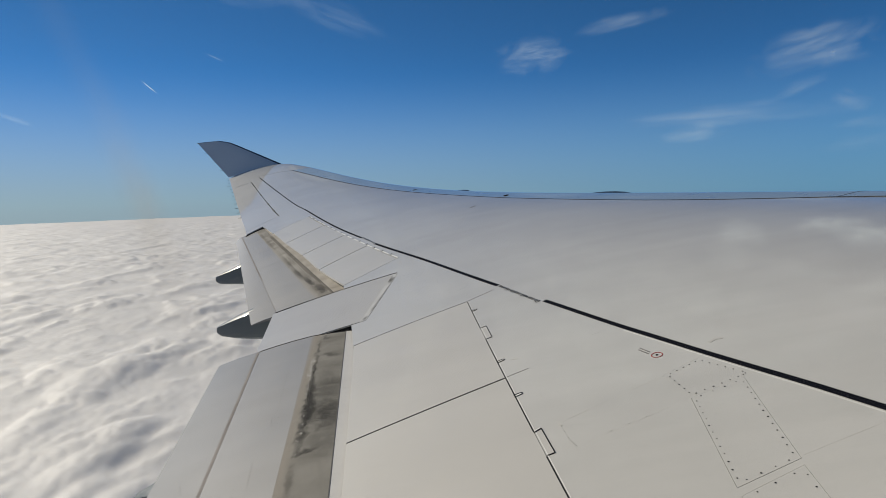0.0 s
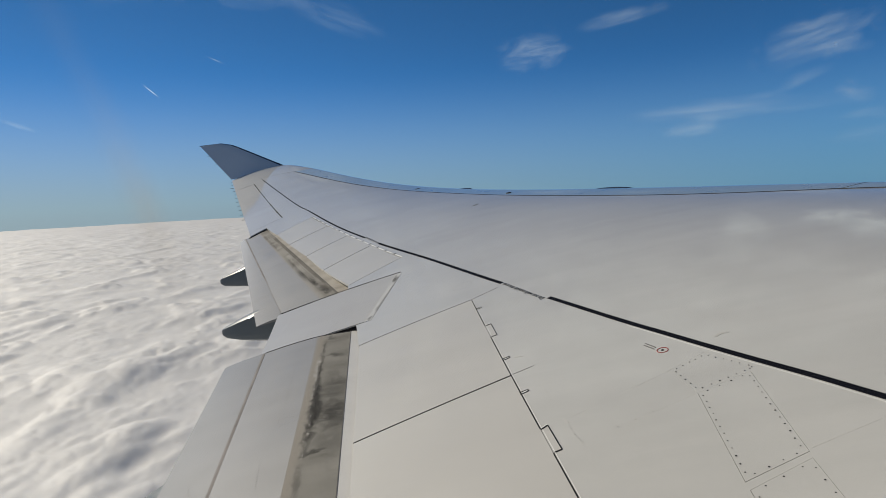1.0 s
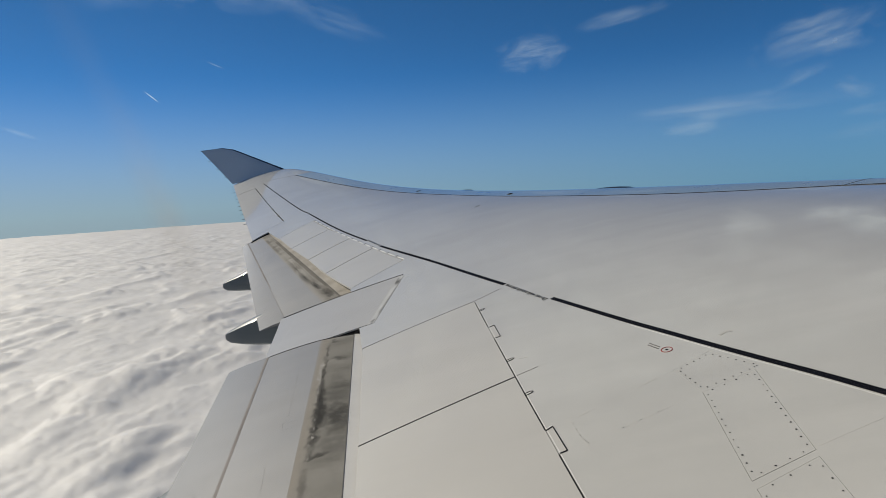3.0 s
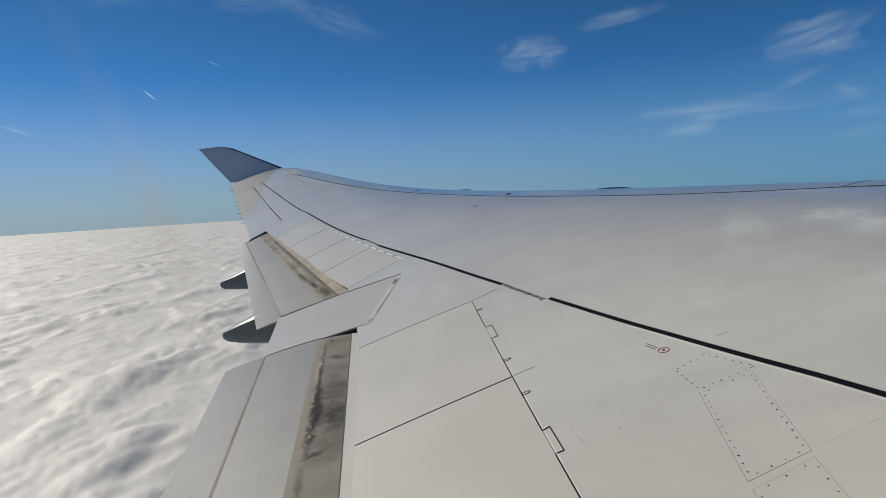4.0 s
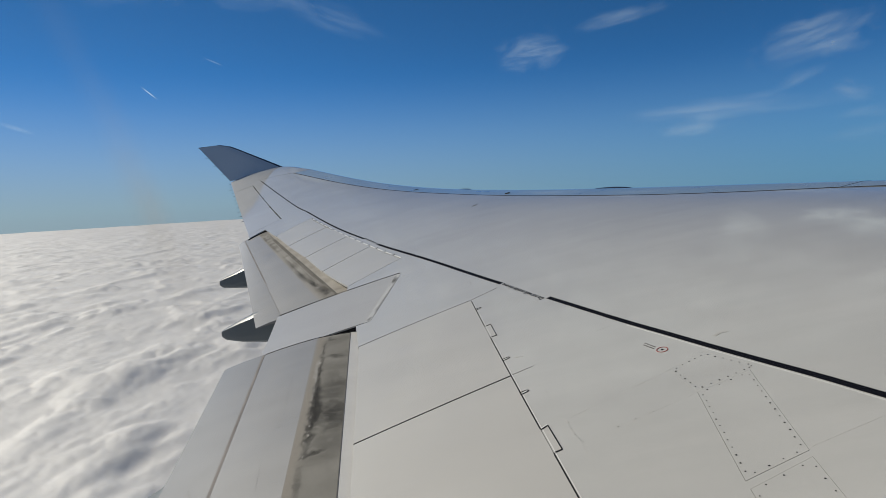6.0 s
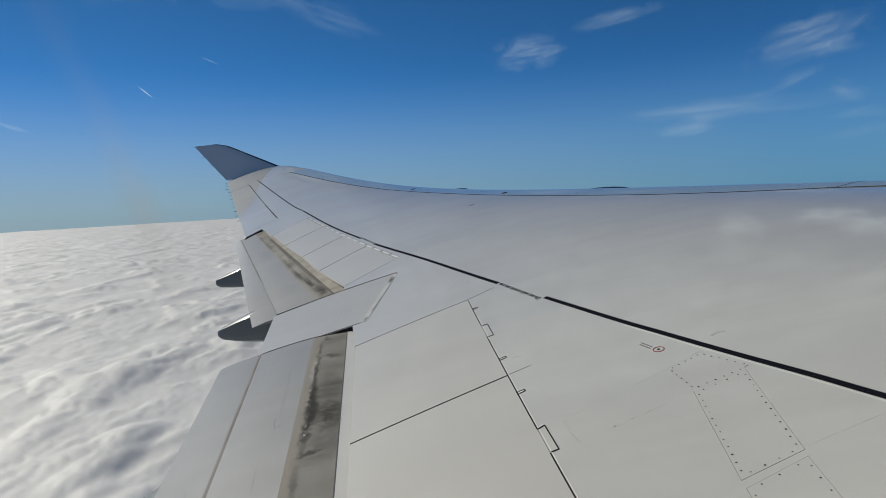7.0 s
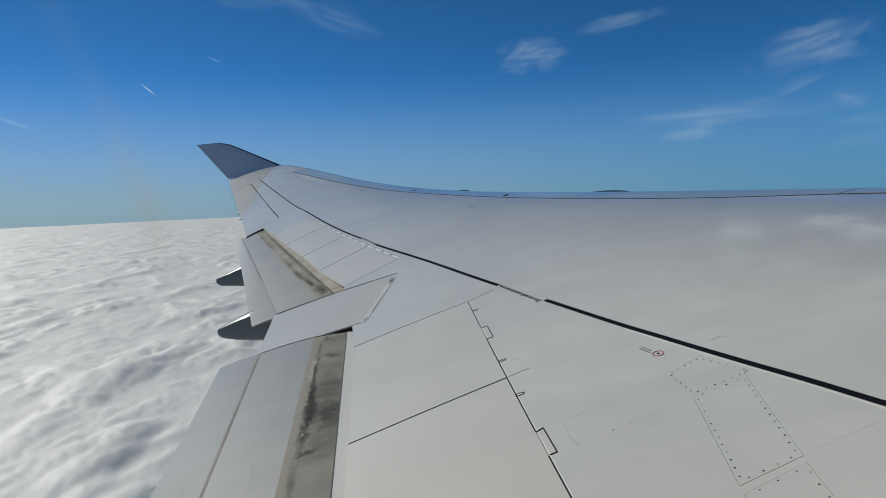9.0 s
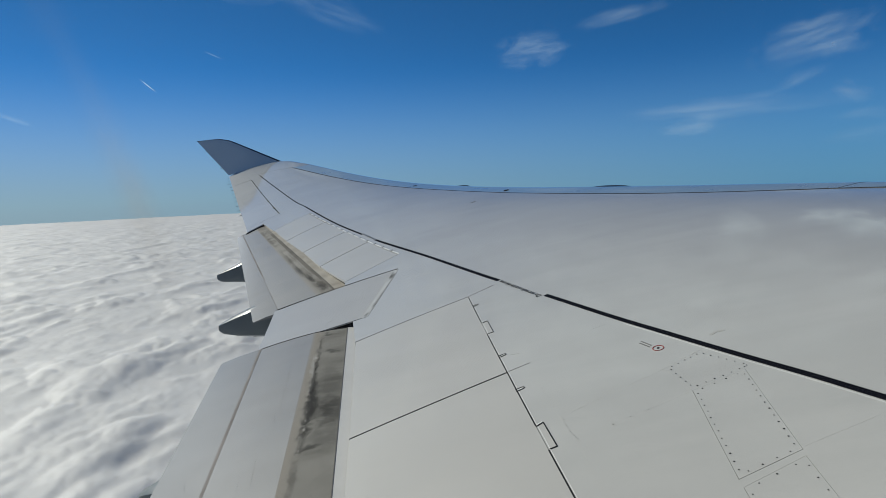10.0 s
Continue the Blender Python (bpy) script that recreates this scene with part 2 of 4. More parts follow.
def loft(sections, closed=True, caps=True):
    bm = bmesh.new()
    rings = [[bm.verts.new(p) for p in s] for s in sections]
    for a, b in zip(rings, rings[1:]):
        m = len(a)
        for i in range(m if closed else m - 1):
            bm.faces.new((a[i], a[(i + 1) % m], b[(i + 1) % m], b[i]))
    if caps and closed:
        bm.faces.new(rings[0])
        bm.faces.new(rings[-1])
    return bm


# ---- the wing's form ----
def lead_x(y):
    return 12.76 - 0.885 * y


def trail_x(y):
    d = y - 9.4
    return -4.4 - 0.4375 * d - 0.1475 * (math.sqrt(d * d + 4) - 1.0)


def poly(c, y):
    v = 0.0
    for k in c:
        v = v * y + k
    return v


LEAD_Z = (-0.15390, 0.94625, -1.75878, 1.10814, 0.17155, -0.37308)
TRAIL_Z = (-0.08582, 0.72987, -0.05879, -2.48874)


def chord(y):
    return lead_x(y) - trail_x(y)


def top(x, y):
    """Height of the upper surface."""
    c = chord(y)
    s = (lead_x(y) - x) / c
    n = max(0.0, 1 - max(s, 0.0) / 0.08)
    za, zb = poly(LEAD_Z, y / 10), poly(TRAIL_Z, y / 10)
    return za + (zb - za) * s + 0.14 * c * s * (1 - s) - 0.022 * c * n ** 3


def under(s, y):
    """Height of the lower surface at a fraction s of the chord."""
    c = chord(y)
    f = math.sqrt(max(s, 0) / 0.3) if s < 0.3 else 1 - ((s - 0.3) / 0.7) ** 1.6
    za, zb = poly(LEAD_Z, y / 10), poly(TRAIL_Z, y / 10)
    return za + (zb - za) * s - 0.022 * c * (1 - s) - 0.055 * c * f


def inside(x, y, pts):
    odd = False
    for (ax, ay), (bx, by) in zip(pts, pts[1:] + pts[:1]):
        if (ay > y) != (by > y) and x < ax + (y - ay) * (bx - ax) / (by - ay):
            odd = not odd
    return odd


def inset(pts, d):
    """A convex outline drawn in by d."""
    cx, cy = sum(p[0] for p in pts) / len(pts), sum(p[1] for p in pts) / len(pts)
    lines = []
    for (ax, ay), (bx, by) in zip(pts, pts[1:] + pts[:1]):
        nx, ny = ay - by, bx - ax
        k = math.hypot(nx, ny)
        nx, ny = nx / k, ny / k
        if (cx - ax) * nx + (cy - ay) * ny < 0:
            nx, ny = -nx, -ny
        lines.append((nx, ny, nx * ax + ny * ay + d))
    out = []
    for (a, b, c), (e, f, g) in zip(lines[-1:] + lines[:-1], lines):
        k = a * f - b * e
        out.append(((c * f - b * g) / k, (a * g - c * e) / k))
    return out


def sheet(pts, step, holes=(), thick=0.02, lift=0.0, height=top):
    """A skin panel: an outline on the wing's surface, cut from a fine grid, with thickness and cut-outs."""
    xs, ys = [p[0] for p in pts], [p[1] for p in pts]
    x0, x1, y0, y1 = min(xs), max(xs), min(ys), max(ys)
    nx, ny = max(2, int((x1 - x0) / step)), max(2, int((y1 - y0) / step))
    bm = bmesh.new()
    g = [[bm.verts.new((x0 + (x1 - x0) * i / nx, y0 + (y1 - y0) * j / ny, 0)) for i in range(nx + 1)] for j in range(ny + 1)]
    for j in range(ny):
        for i in range(nx):
            bm.faces.new((g[j][i], g[j][i + 1], g[j + 1][i + 1], g[j + 1][i]))
    for ring in (pts, *holes):
        for (ax, ay), (bx, by) in zip(ring, ring[1:] + ring[:1]):
            lx, hx = min(ax, bx) - 2 * step, max(ax, bx) + 2 * step
            ly, hy = min(ay, by) - 2 * step, max(ay, by) + 2 * step
            near = [f for f in bm.faces if lx < f.calc_center_bounds().x < hx and ly < f.calc_center_bounds().y < hy]
            geo = set(near)
            for f in near:
                geo.update(f.edges)
                geo.update(f.verts)
            bmesh.ops.bisect_plane(bm, geom=list(geo), dist=1e-5, plane_co=(ax, ay, 0), plane_no=(by - ay, ax - bx, 0))
    gone = []
    for f in bm.faces:
        c = f.calc_center_median()
        if not inside(c.x, c.y, pts) or any(inside(c.x, c.y, h) for h in holes):
            gone.append(f)
    bmesh.ops.delete(bm, geom=gone, context="FACES")
    for v in bm.verts:
        v.co.z = height(v.co.x, v.co.y) + lift
    if thick:
        made = bmesh.ops.extrude_face_region(bm, geom=list(bm.faces), use_keep_orig=True)
        for v in made["geom"]:
            if isinstance(v, bmesh.types.BMVert):
                v.co.z -= thick
    return bm


def band(line, width, lift=0.003, thick=0.004, height=top, step=0.2):
    """A painted or sealed line of some width along a way over the wing."""
    way = []
    for (ax, ay), (bx, by) in zip(line, line[1:]):
        k = max(1, int(math.hypot(bx - ax, by - ay) / step))
        way += [(ax + (bx - ax) * i / k, ay + (by - ay) * i / k) for i in range(k)]
    way.append(line[-1])
    rings = []
    for i, (x, y) in enumerate(way):
        ax, ay = way[max(i - 1, 0)]
        bx, by = way[min(i + 1, len(way) - 1)]
        k = math.hypot(bx - ax, by - ay)
        nx, ny = (ay - by) / k * width / 2, (bx - ax) / k * width / 2
        p, q = (x + nx, y + ny), (x - nx, y - ny)
        hp, hq = height(*p) + lift, height(*q) + lift
        rings.append([(*p, hp), (*q, hq), (*q, hq - thick), (*p, hp - thick)])
    return loft(rings)


def smooth_line(pts, n=6):
    """A soft curve through points."""
    out = []
    for i in range(len(pts) - 1):
        p0, p1, p2, p3 = pts[max(i - 1, 0)], pts[i], pts[i + 1], pts[min(i + 2, len(pts) - 1)]
        for k in range(n):
            t = k / n
            out.append(tuple(0.5 * (2 * b + (c - a) * t + (2 * a - 5 * b + 4 * c - d) * t * t + (3 * b - a - 3 * c + d) * t ** 3)
                             for a, b, c, d in zip(p0, p1, p2, p3)))
    out.append(pts[-1])
    return out


# ---- cloud deck ----
def cloud_rolls(x, y):
    """Long soft rolls of stratocumulus."""
    u, v = 0.97 * y - 0.05 * x, 0.97 * x + 0.05 * y
    w1 = noise.noise((u / 210, v / 160, 7.0))
    w2 = noise.noise((u / 120, v / 90, 17.0))
    p, q = u / 150 + 0.7 * w1, v / 74 + 0.8 * w2
    return noise.noise((p, q, 0.3)) + 0.30 * noise.noise((u / 480, v / 300, 2.2)), p, q, w1, w2


def cloud_height(x, y):
    """Rolls with rounded tops and swollen puffs upon them, flatter in the distance."""
    roll, p, q, w1, w2 = cloud_rolls(x, y)
    far = math.hypot(x, y)
    near = 1 / (1 + (far / 1500) ** 2)
    w3 = noise.noise((x / 44, y / 40, 27.0))

    def puffs(size, seed):
        n = noise.noise((u / size + 0.5 * w2 + 0.35 * w3, v / (size * 0.72) + 0.5 * w1, seed))
        return 1.7 * math.sqrt(n * n + 0.006) - 0.5

    u, v = 0.97 * y - 0.05 * x, 0.97 * x + 0.05 * y
    f = roll + 0.58 * puffs(66, 3.3) + 0.40 * noise.noise((p * 3.1 + 0.4 * w3, q * 2.6 + 0.5 * w2, 5.9)) + 0.27 * puffs(25, 8.1)
    f += (0.10 * puffs(11, 12.2) + 0.05 * noise.noise((x / 4.5, y / 4.8, 14.8))) * near
    if f < -0.25:
        f = -0.25 + 0.45 * (f + 0.25)
    calm = 1 / (1 + (far / 1150) ** 2)
    hollow = 1 - 0.50 / (1 + (far / 340) ** 4)
    return 6.6 * f * (0.46 + 0.54 * calm) * hollow


def build_clouds():
    step, grow = 0.13, 1.0085
    bm = bmesh.new()
    az = [a * step for a in range(int(14 / step), int(56 / step))]
    last = az[-1]
    az += [last + (360 + az[0] - last) * k / 90 for k in range(1, 90)]
    radii = [40.0]
    while radii[-1] < 4850:
        radii.append(radii[-1] * grow)
    rings = []
    for r in radii:
        ring = []
        for a in az:
            x, y = -math.sin(radians(a)) * r, math.cos(radians(a)) * r
            ring.append(bm.verts.new((x, y, -120 + cloud_height(x, y) * min(1.0, 4850 / r))))
        rings.append(ring)
    m = len(az)
    for p, q in zip(rings, rings[1:]):
        for i in range(m):
            bm.faces.new((p[i], p[(i + 1) % m], q[(i + 1) % m], q[i]))
    mid = bm.verts.new((0, 0, -120))
    for i in range(m):
        bm.faces.new((mid, rings[0][(i + 1) % m], rings[0][i]))
    return bm


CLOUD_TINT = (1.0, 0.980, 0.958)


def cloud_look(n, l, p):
    # grey patches in the base colour stand in for part of the clouds' shading
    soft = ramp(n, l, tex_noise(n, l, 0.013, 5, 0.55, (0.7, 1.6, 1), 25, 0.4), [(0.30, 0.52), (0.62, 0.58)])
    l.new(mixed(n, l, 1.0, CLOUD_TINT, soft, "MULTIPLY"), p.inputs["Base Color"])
    p.inputs["Roughness"].default_value = 0.70
    p.inputs["Specular IOR Level"].default_value = 0.68
    p.subsurface_method = "BURLEY"
    p.inputs["Subsurface Weight"].default_value = 0.85
    p.inputs["Subsurface Radius"].default_value = (1.0, 0.97, 0.94)
    p.inputs["Subsurface Scale"].default_value = 9.0
    relief(n, l, p, tex_noise(n, l, 0.06, 7, 0.6, (0.8, 1.3, 1), 25, 0.8), 0.14, 3.0)


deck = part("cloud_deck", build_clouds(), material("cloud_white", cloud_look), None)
tagged(deck, "soft white rolling cloud deck reaching the horizon", "clouds", kind="structure")

# ---- high cirrus and contrails ----
def facing(yaw, pitch, dist):
    return aim(0, 0, 0, yaw, pitch, 0) @ Matrix.Translation((0, 0, -dist))


def wisp_look(fibre, density, seed):
    """Ice cloud: fibres running along the patch, a ragged outline, thin enough to see the sky through."""
    def build(n, l, p):
        co = n.new("ShaderNodeTexCoord")
        flat = n.new("ShaderNodeUVMap")
        flat.uv_map = "metres"

        def calc(op, u, v=0.0, w=0.0):
            m = n.new("ShaderNodeMath")
            m.operation = op
            m.use_clamp = op == "MULTIPLY_ADD"
            for k, q in enumerate((u, v, w)):
                if hasattr(q, "links"):
                    l.new(q, m.inputs[k])
                else:
                    m.inputs[k].default_value = q
            return m.outputs[0]

        def fibres(scale, detail, rough, distort, shift):
            mp = n.new("ShaderNodeMapping")
            mp.inputs["Scale"].default_value = scale
            mp.inputs["Location"].default_value = (seed + shift, seed * 0.7, 0)
            t = n.new("ShaderNodeTexNoise")
            t.inputs["Scale"].default_value, t.inputs["Detail"].default_value = 1.0, detail
            t.inputs["Roughness"].default_value, t.inputs["Distortion"].default_value = rough, distort
            l.new(flat.outputs["UV"], mp.inputs["Vector"])
            l.new(mp.outputs["Vector"], t.inputs["Vector"])
            return t.outputs["Fac"]

        mp = n.new("ShaderNodeMapping")
        mp.vector_type = "TEXTURE"
        mp.inputs["Location"].default_value = (0.5, 0.5, 0)
        mp.inputs["Scale"].default_value = (0.5, 0.5, 1)
        grad = n.new("ShaderNodeTexGradient")
        grad.gradient_type = "SPHERICAL"
        l.new(co.outputs["UV"], mp.inputs["Vector"])
        l.new(mp.outputs["Vector"], grad.inputs["Vector"])
        lump = fibres((fibre[0] * 1.2, fibre[1] * 0.30, 0), 5, 0.58, 0.5, 0.0)
        body = calc("MULTIPLY_ADD", calc("SUBTRACT", calc("ADD", calc("MULTIPLY", grad.outputs["Fac"], 1.05), calc("MULTIPLY", lump, 1.9)), 1.12), 1.0, 0.0)
        rim = ramp(n, l, grad.outputs["Fac"], [(0.0, 0.0), (0.45, 1.0)])
        hair = ramp(n, l, fibres((fibre[0], fibre[1] * 0.8, 0), 6, 0.6, 0.2, 40.0), [(0.30, 0.12), (0.68, 1.0)])
        alpha = calc("MULTIPLY", calc("MULTIPLY", body, rim), calc("MULTIPLY", hair, density))
        tr = n.new("ShaderNodeBsdfTranslucent")
        # blue put in the colour for haze in front and against the warm sun
        tr.inputs["Color"].default_value = (0.80, 0.93, 1.0, 1)
        tp = n.new("ShaderNodeBsdfTransparent")
        df = n.new("ShaderNodeBsdfDiffuse")
        df.inputs["Color"].default_value = (0.80, 0.93, 1.0, 1)
        a, b = n.new("ShaderNodeMixShader"), n.new("ShaderNodeMixShader")
        a.inputs[0].default_value = 0.25
        l.new(tr.outputs[0], a.inputs[1])
        l.new(df.outputs[0], a.inputs[2])
        l.new(alpha, b.inputs[0])
        l.new(tp.outputs[0], b.inputs[1])
        l.new(a.outputs[0], b.inputs[2])
        l.new(b.outputs[0], n["Material Output"].inputs["Surface"])
    return build


FAR = 3800.0


def wisp(name, label, yaw, pitch, wide, high, tilt, fibre, density, seed, group="cirrus in the sky"):
    """A thin veil of ice cloud, some degrees wide and high from the camera, leaned to catch the sun and stretched to
    keep its outline.
    """
    w, h = FAR * radians(wide) / 2, FAR * radians(high) / 2
    lean = radians(max(0.0, 56.0 - pitch))
    turn = Matrix.Rotation(radians(tilt), 2)
    bm = bmesh.new()
    uv, metres = bm.loops.layers.uv.new("UVMap"), bm.loops.layers.uv.new("metres")
    nx, ny = 16, 8
    rows = []
    for j in range(ny + 1):
        row = []
        for i in range(nx + 1):
            u, v = turn @ Vector((w * (2 * i / nx - 1), h * (2 * j / ny - 1)))
            row.append(bm.verts.new((u, v / math.cos(lean), 0)))
        rows.append(row)
    for j in range(ny):
        for i in range(nx):
            f = bm.faces.new((rows[j][i], rows[j][i + 1], rows[j + 1][i + 1], rows[j + 1][i]))
            for lp, (a, b) in zip(f.loops, ((i, j), (i + 1, j), (i + 1, j + 1), (i, j + 1))):
                lp[uv].uv = (a / nx, b / ny)
                lp[metres].uv = (w * (2 * a / nx - 1), h * (2 * b / ny - 1))
    m = material(name, wisp_look(fibre, density, seed))
    ob = part(name, bm, m, None)
    ob.matrix_world = facing(yaw, pitch, FAR) @ Matrix.Rotation(lean, 4, "X")
    return tagged(ob, label, "cloud", group)


CIRRUS = "thin white feathery cirrus wisp in blue sky"
wisp("cirrus_wisp", "bright feathery oval cirrus patch in blue sky", -1.6, 13.2, 9.5, 4.8, 8, (0.004, 0.028), 0.34, 3.0)
wisp("cirrus_wisp", "bright streaked cirrus patch in blue sky", -25.5, 11.1, 11.5, 5.2, 12, (0.0035, 0.024), 0.52, 11.0)
wisp("cirrus_wisp", CIRRUS, -10.0, 15.4, 11.0, 1.9, 6, (0.003, 0.04), 0.30, 21.0)
wisp("cirrus_wisp", "broad faint cirrus veil in blue sky", -19.3, 6.4, 24.0, 3.0, 0, (0.002, 0.03), 0.27, 31.0)
wisp("cirrus_wisp", CIRRUS, -16.2, 4.9, 8.5, 2.4, 3, (0.004, 0.03), 0.33, 41.0)
wisp("cirrus_wisp", CIRRUS, -24.6, 8.2, 7.0, 1.7, 24, (0.004, 0.02), 0.24, 51.0)
wisp("cirrus_wisp", CIRRUS, -27.8, 6.7, 4.2, 2.4, -24, (0.004, 0.03), 0.27, 61.0)
wisp("cirrus_wisp", "faint trailing cirrus wisp in blue sky", 18.0, 17.0, 13.0, 3.6, -16, (0.003, 0.03), 0.11, 71.0)
wisp("cirrus_wisp", "faint cirrus wisp low over the horizon", -29.0, 3.2, 8.0, 1.9, 6, (0.003, 0.04), 0.15, 81.0)
wisp("cirrus_wisp", "faint cirrus wisp low over the horizon", -29.4, 4.8, 6.0, 1.3, 4, (0.003, 0.04), 0.16, 91.0)
# unseen cirrus, placed overhead from its reflection in the wing
wisp("cirrus_wisp", "broad white cirrus bank above view, there for the wing to mirror", -28.0, 22.8, 12.0, 11.0, 20, (0.005, 0.011), 1.7, 103.0)
wisp("cirrus_wisp", "curved white cirrus wisp high overhead", -17.0, 25.5, 13.0, 6.0, 118, (0.005, 0.011), 0.85, 113.0)
# bank and veil added above the view to whiten what the wing reflects
wisp("cirrus_wisp", "broad white cirrus bank above view, there for the wing to mirror", -2.0, 35.0, 84.0, 26.0, 9, (0.0026, 0.022), 0.85, 121.0)
wisp("cirrus_wisp", "broad faint cirrus veil mostly above view, added to whiten the wing's reflection", 33.0, 24.0, 44.0, 18.0, -6, (0.0016, 0.010), 0.42, 131.0)
wisp("contrail", "short bright contrail in blue sky", 34.8, 10.2, 2.2, 0.15, -41, (0.001, 0.004), 1.5, 5.0, "contrails")
wisp("contrail", "short faint contrail in blue sky", 29.2, 13.1, 2.0, 0.13, -22, (0.001, 0.004), 0.4, 8.0, "contrails")
wisp("contrail", "old spreading contrail in hazy sky", 44.9, 7.05, 4.4, 0.7, -20, (0.001, 0.006), 0.28, 15.0, "contrails")

# ---- fuselage side, with the cabin window the camera looks through ----
def build_fuselage():
    bm = bmesh.new()
    xs = [-14, -11, -8, -5, -2, -0.30, 0.24, 2, 5, 8, 11, 14, 17]
    zc, yc, r = -0.35, -3.1, 3.25
    lo, hi = math.asin((-0.20 - zc) / r), math.asin((0.22 - zc) / r)
    an = [lo, hi] + [hi + (2 * math.pi - hi + lo) * k / 60 for k in range(1, 60)]
    g = [[bm.verts.new((x, yc + r * math.cos(a), zc + r * math.sin(a))) for a in an] for x in xs]
    m = len(an)
    for i in range(len(xs) - 1):
        for k in range(m):
            if not (k == 0 and xs[i] == -0.30):
                bm.faces.new((g[i][k], g[i + 1][k], g[i + 1][(k + 1) % m], g[i][(k + 1) % m]))
    made = bmesh.ops.extrude_face_region(bm, geom=list(bm.faces), use_keep_orig=True)
    for v in made["geom"]:
        if isinstance(v, bmesh.types.BMVert):
            d = Vector((0, v.co.y - yc, v.co.z - zc)).normalized() * 0.07
            v.co -= d
    return bm


tagged(part("wall_fuselage", build_fuselage(), WHITE, None), "white painted aircraft fuselage side with a window opening", "fuselage", kind="structure")

# ---- the cabin window's pane, wiped clean but for one long greasy streak ----
def pane_look(n, l, p):
    co = n.new("ShaderNodeTexCoord")
    sep = n.new("ShaderNodeSeparateXYZ")
    l.new(co.outputs["Object"], sep.inputs[0])

    def calc(op, u, v=0.0, w=0.0):
        m = n.new("ShaderNodeMath")
        m.operation = op
        for k, q in enumerate((u, v, w)):
            if hasattr(q, "links"):
                l.new(q, m.inputs[k])
            else:
                m.inputs[k].default_value = q
        return m.outputs[0]

    z = sep.outputs["Z"]
    mid = calc("MULTIPLY_ADD", z, STREAK[1], STREAK[0])
    mid = calc("ADD", mid, calc("MULTIPLY", calc("MULTIPLY", z, z), STREAK[2]))
    off = calc("ABSOLUTE", calc("SUBTRACT", sep.outputs["X"], mid))
    off = calc("ADD", off, calc("MULTIPLY_ADD", tex_noise(n, l, 90, 3, 0.5), 0.004, -0.002))
    core = ramp(n, l, calc("DIVIDE", off, 0.0048), [(0.0, 1.0), (0.45, 0.62), (1.0, 0.0)])
    run = ramp(n, l, calc("MULTIPLY_ADD", z, 12.0, 0.5), [(0.06, 0.0), (0.25, 0.7), (0.45, 1.0), (0.60, 0.36), (0.95, 0.12)])
    patchy = ramp(n, l, tex_noise(n, l, 60, 4, 0.6), [(0.25, 0.35), (0.7, 1.0)])
    alpha = calc("MULTIPLY", calc("MULTIPLY", core, run), calc("MULTIPLY", patchy, 0.19))
    clear, gloss, film = n.new("ShaderNodeBsdfTransparent"), n.new("ShaderNodeBsdfGlossy"), n.new("ShaderNodeBsdfTranslucent")
    gloss.inputs["Roughness"].default_value = 0.02
    film.inputs["Color"].default_value = (0.47, 0.43, 0.39, 1)
    a, b = n.new("ShaderNodeMixShader"), n.new("ShaderNodeMixShader")
    a.inputs[0].default_value = 0.012
    l.new(clear.outputs[0], a.inputs[1])
    l.new(gloss.outputs[0], a.inputs[2])
    l.new(alpha, b.inputs[0])
    l.new(a.outputs[0], b.inputs[1])
    l.new(film.outputs[0], b.inputs[2])
    l.new(b.outputs[0], n["Material Output"].inputs["Surface"])


STREAK = (-0.0685, -0.366, -1.79)
rim = [(-0.30, -0.20), (0.24, -0.20), (0.24, 0.22), (-0.30, 0.22)]
pane = part("window_1", loft([[(x, d, z) for x, z in rim] for d in (0.0, 0.003)]), material("window_pane", pane_look), None)
pane.location = (0, 0.115, 0)
pane.visible_shadow = False
tagged(pane, "clear cabin window pane with a faint greasy streak", "window", kind="structure")

# ---- the wing ----
wing = at_base("airliner_wing", 2.0, 0.05, -1.6)
tagged(wing, "grey painted swept airliner wing with flaps lowered and upturned winglet", "aircraft wing")

SEAM = smooth_line([(12.0, 0.05), (8.0, 4.5), (4.59, 7.9), (4.04, 8.4), (3.2, 9.15), (2.18, 10.2), (0.84, 11.77), (-0.35, 13.19), (-1.94, 15.16),
                    (-4.08, 17.64), (-7.14, 21.18), (-10.5, 25.05)], 2)
SPOILER_A = [(-0.648, 6.762), (-2.0, 6.34), (-1.405, 4.150), (-0.127, 4.588)]
SPOILER_B = [(-0.125, 4.578), (-1.403, 4.140), (-0.83, 2.0), (0.375, 2.45)]
AILERON_IN = [(-2.055, 8.98), (-2.12, 7.16), (-3.72, 7.2), (-4.24, 8.96)]
AILERON_OUT = [(-7.75, 17.23), (-8.62, 16.62), (-13.51, 24.98), (-12.49, 24.87)]
HINGE_OUT = [(-2.20, 9.84), (-3.18, 11.35), (-4.13, 12.81), (-5.21, 14.40), (-6.27, 16.01)]
EDGE_OUT = [(-3.03, 9.19), (-4.04, 10.70), (-4.99, 12.19), (-6.06, 13.74), (-7.09, 15.28)]
PANEL_A = [(1.290, 4.222), (1.010, 4.075), (1.094, 3.722), (1.478, 3.852), (1.53, 3.893)]
PANEL_B = [(1.468, 3.849), (1.096, 3.714), (1.059, 2.822), (1.418, 2.961)]
PANEL_C = [(1.408, 2.910), (1.059, 2.762), (1.05, 1.9), (1.39, 2.05)]

lead_tip = [(lead_x(y), y) for y in (25.05, 26, 27, 27.6, 28.1)]
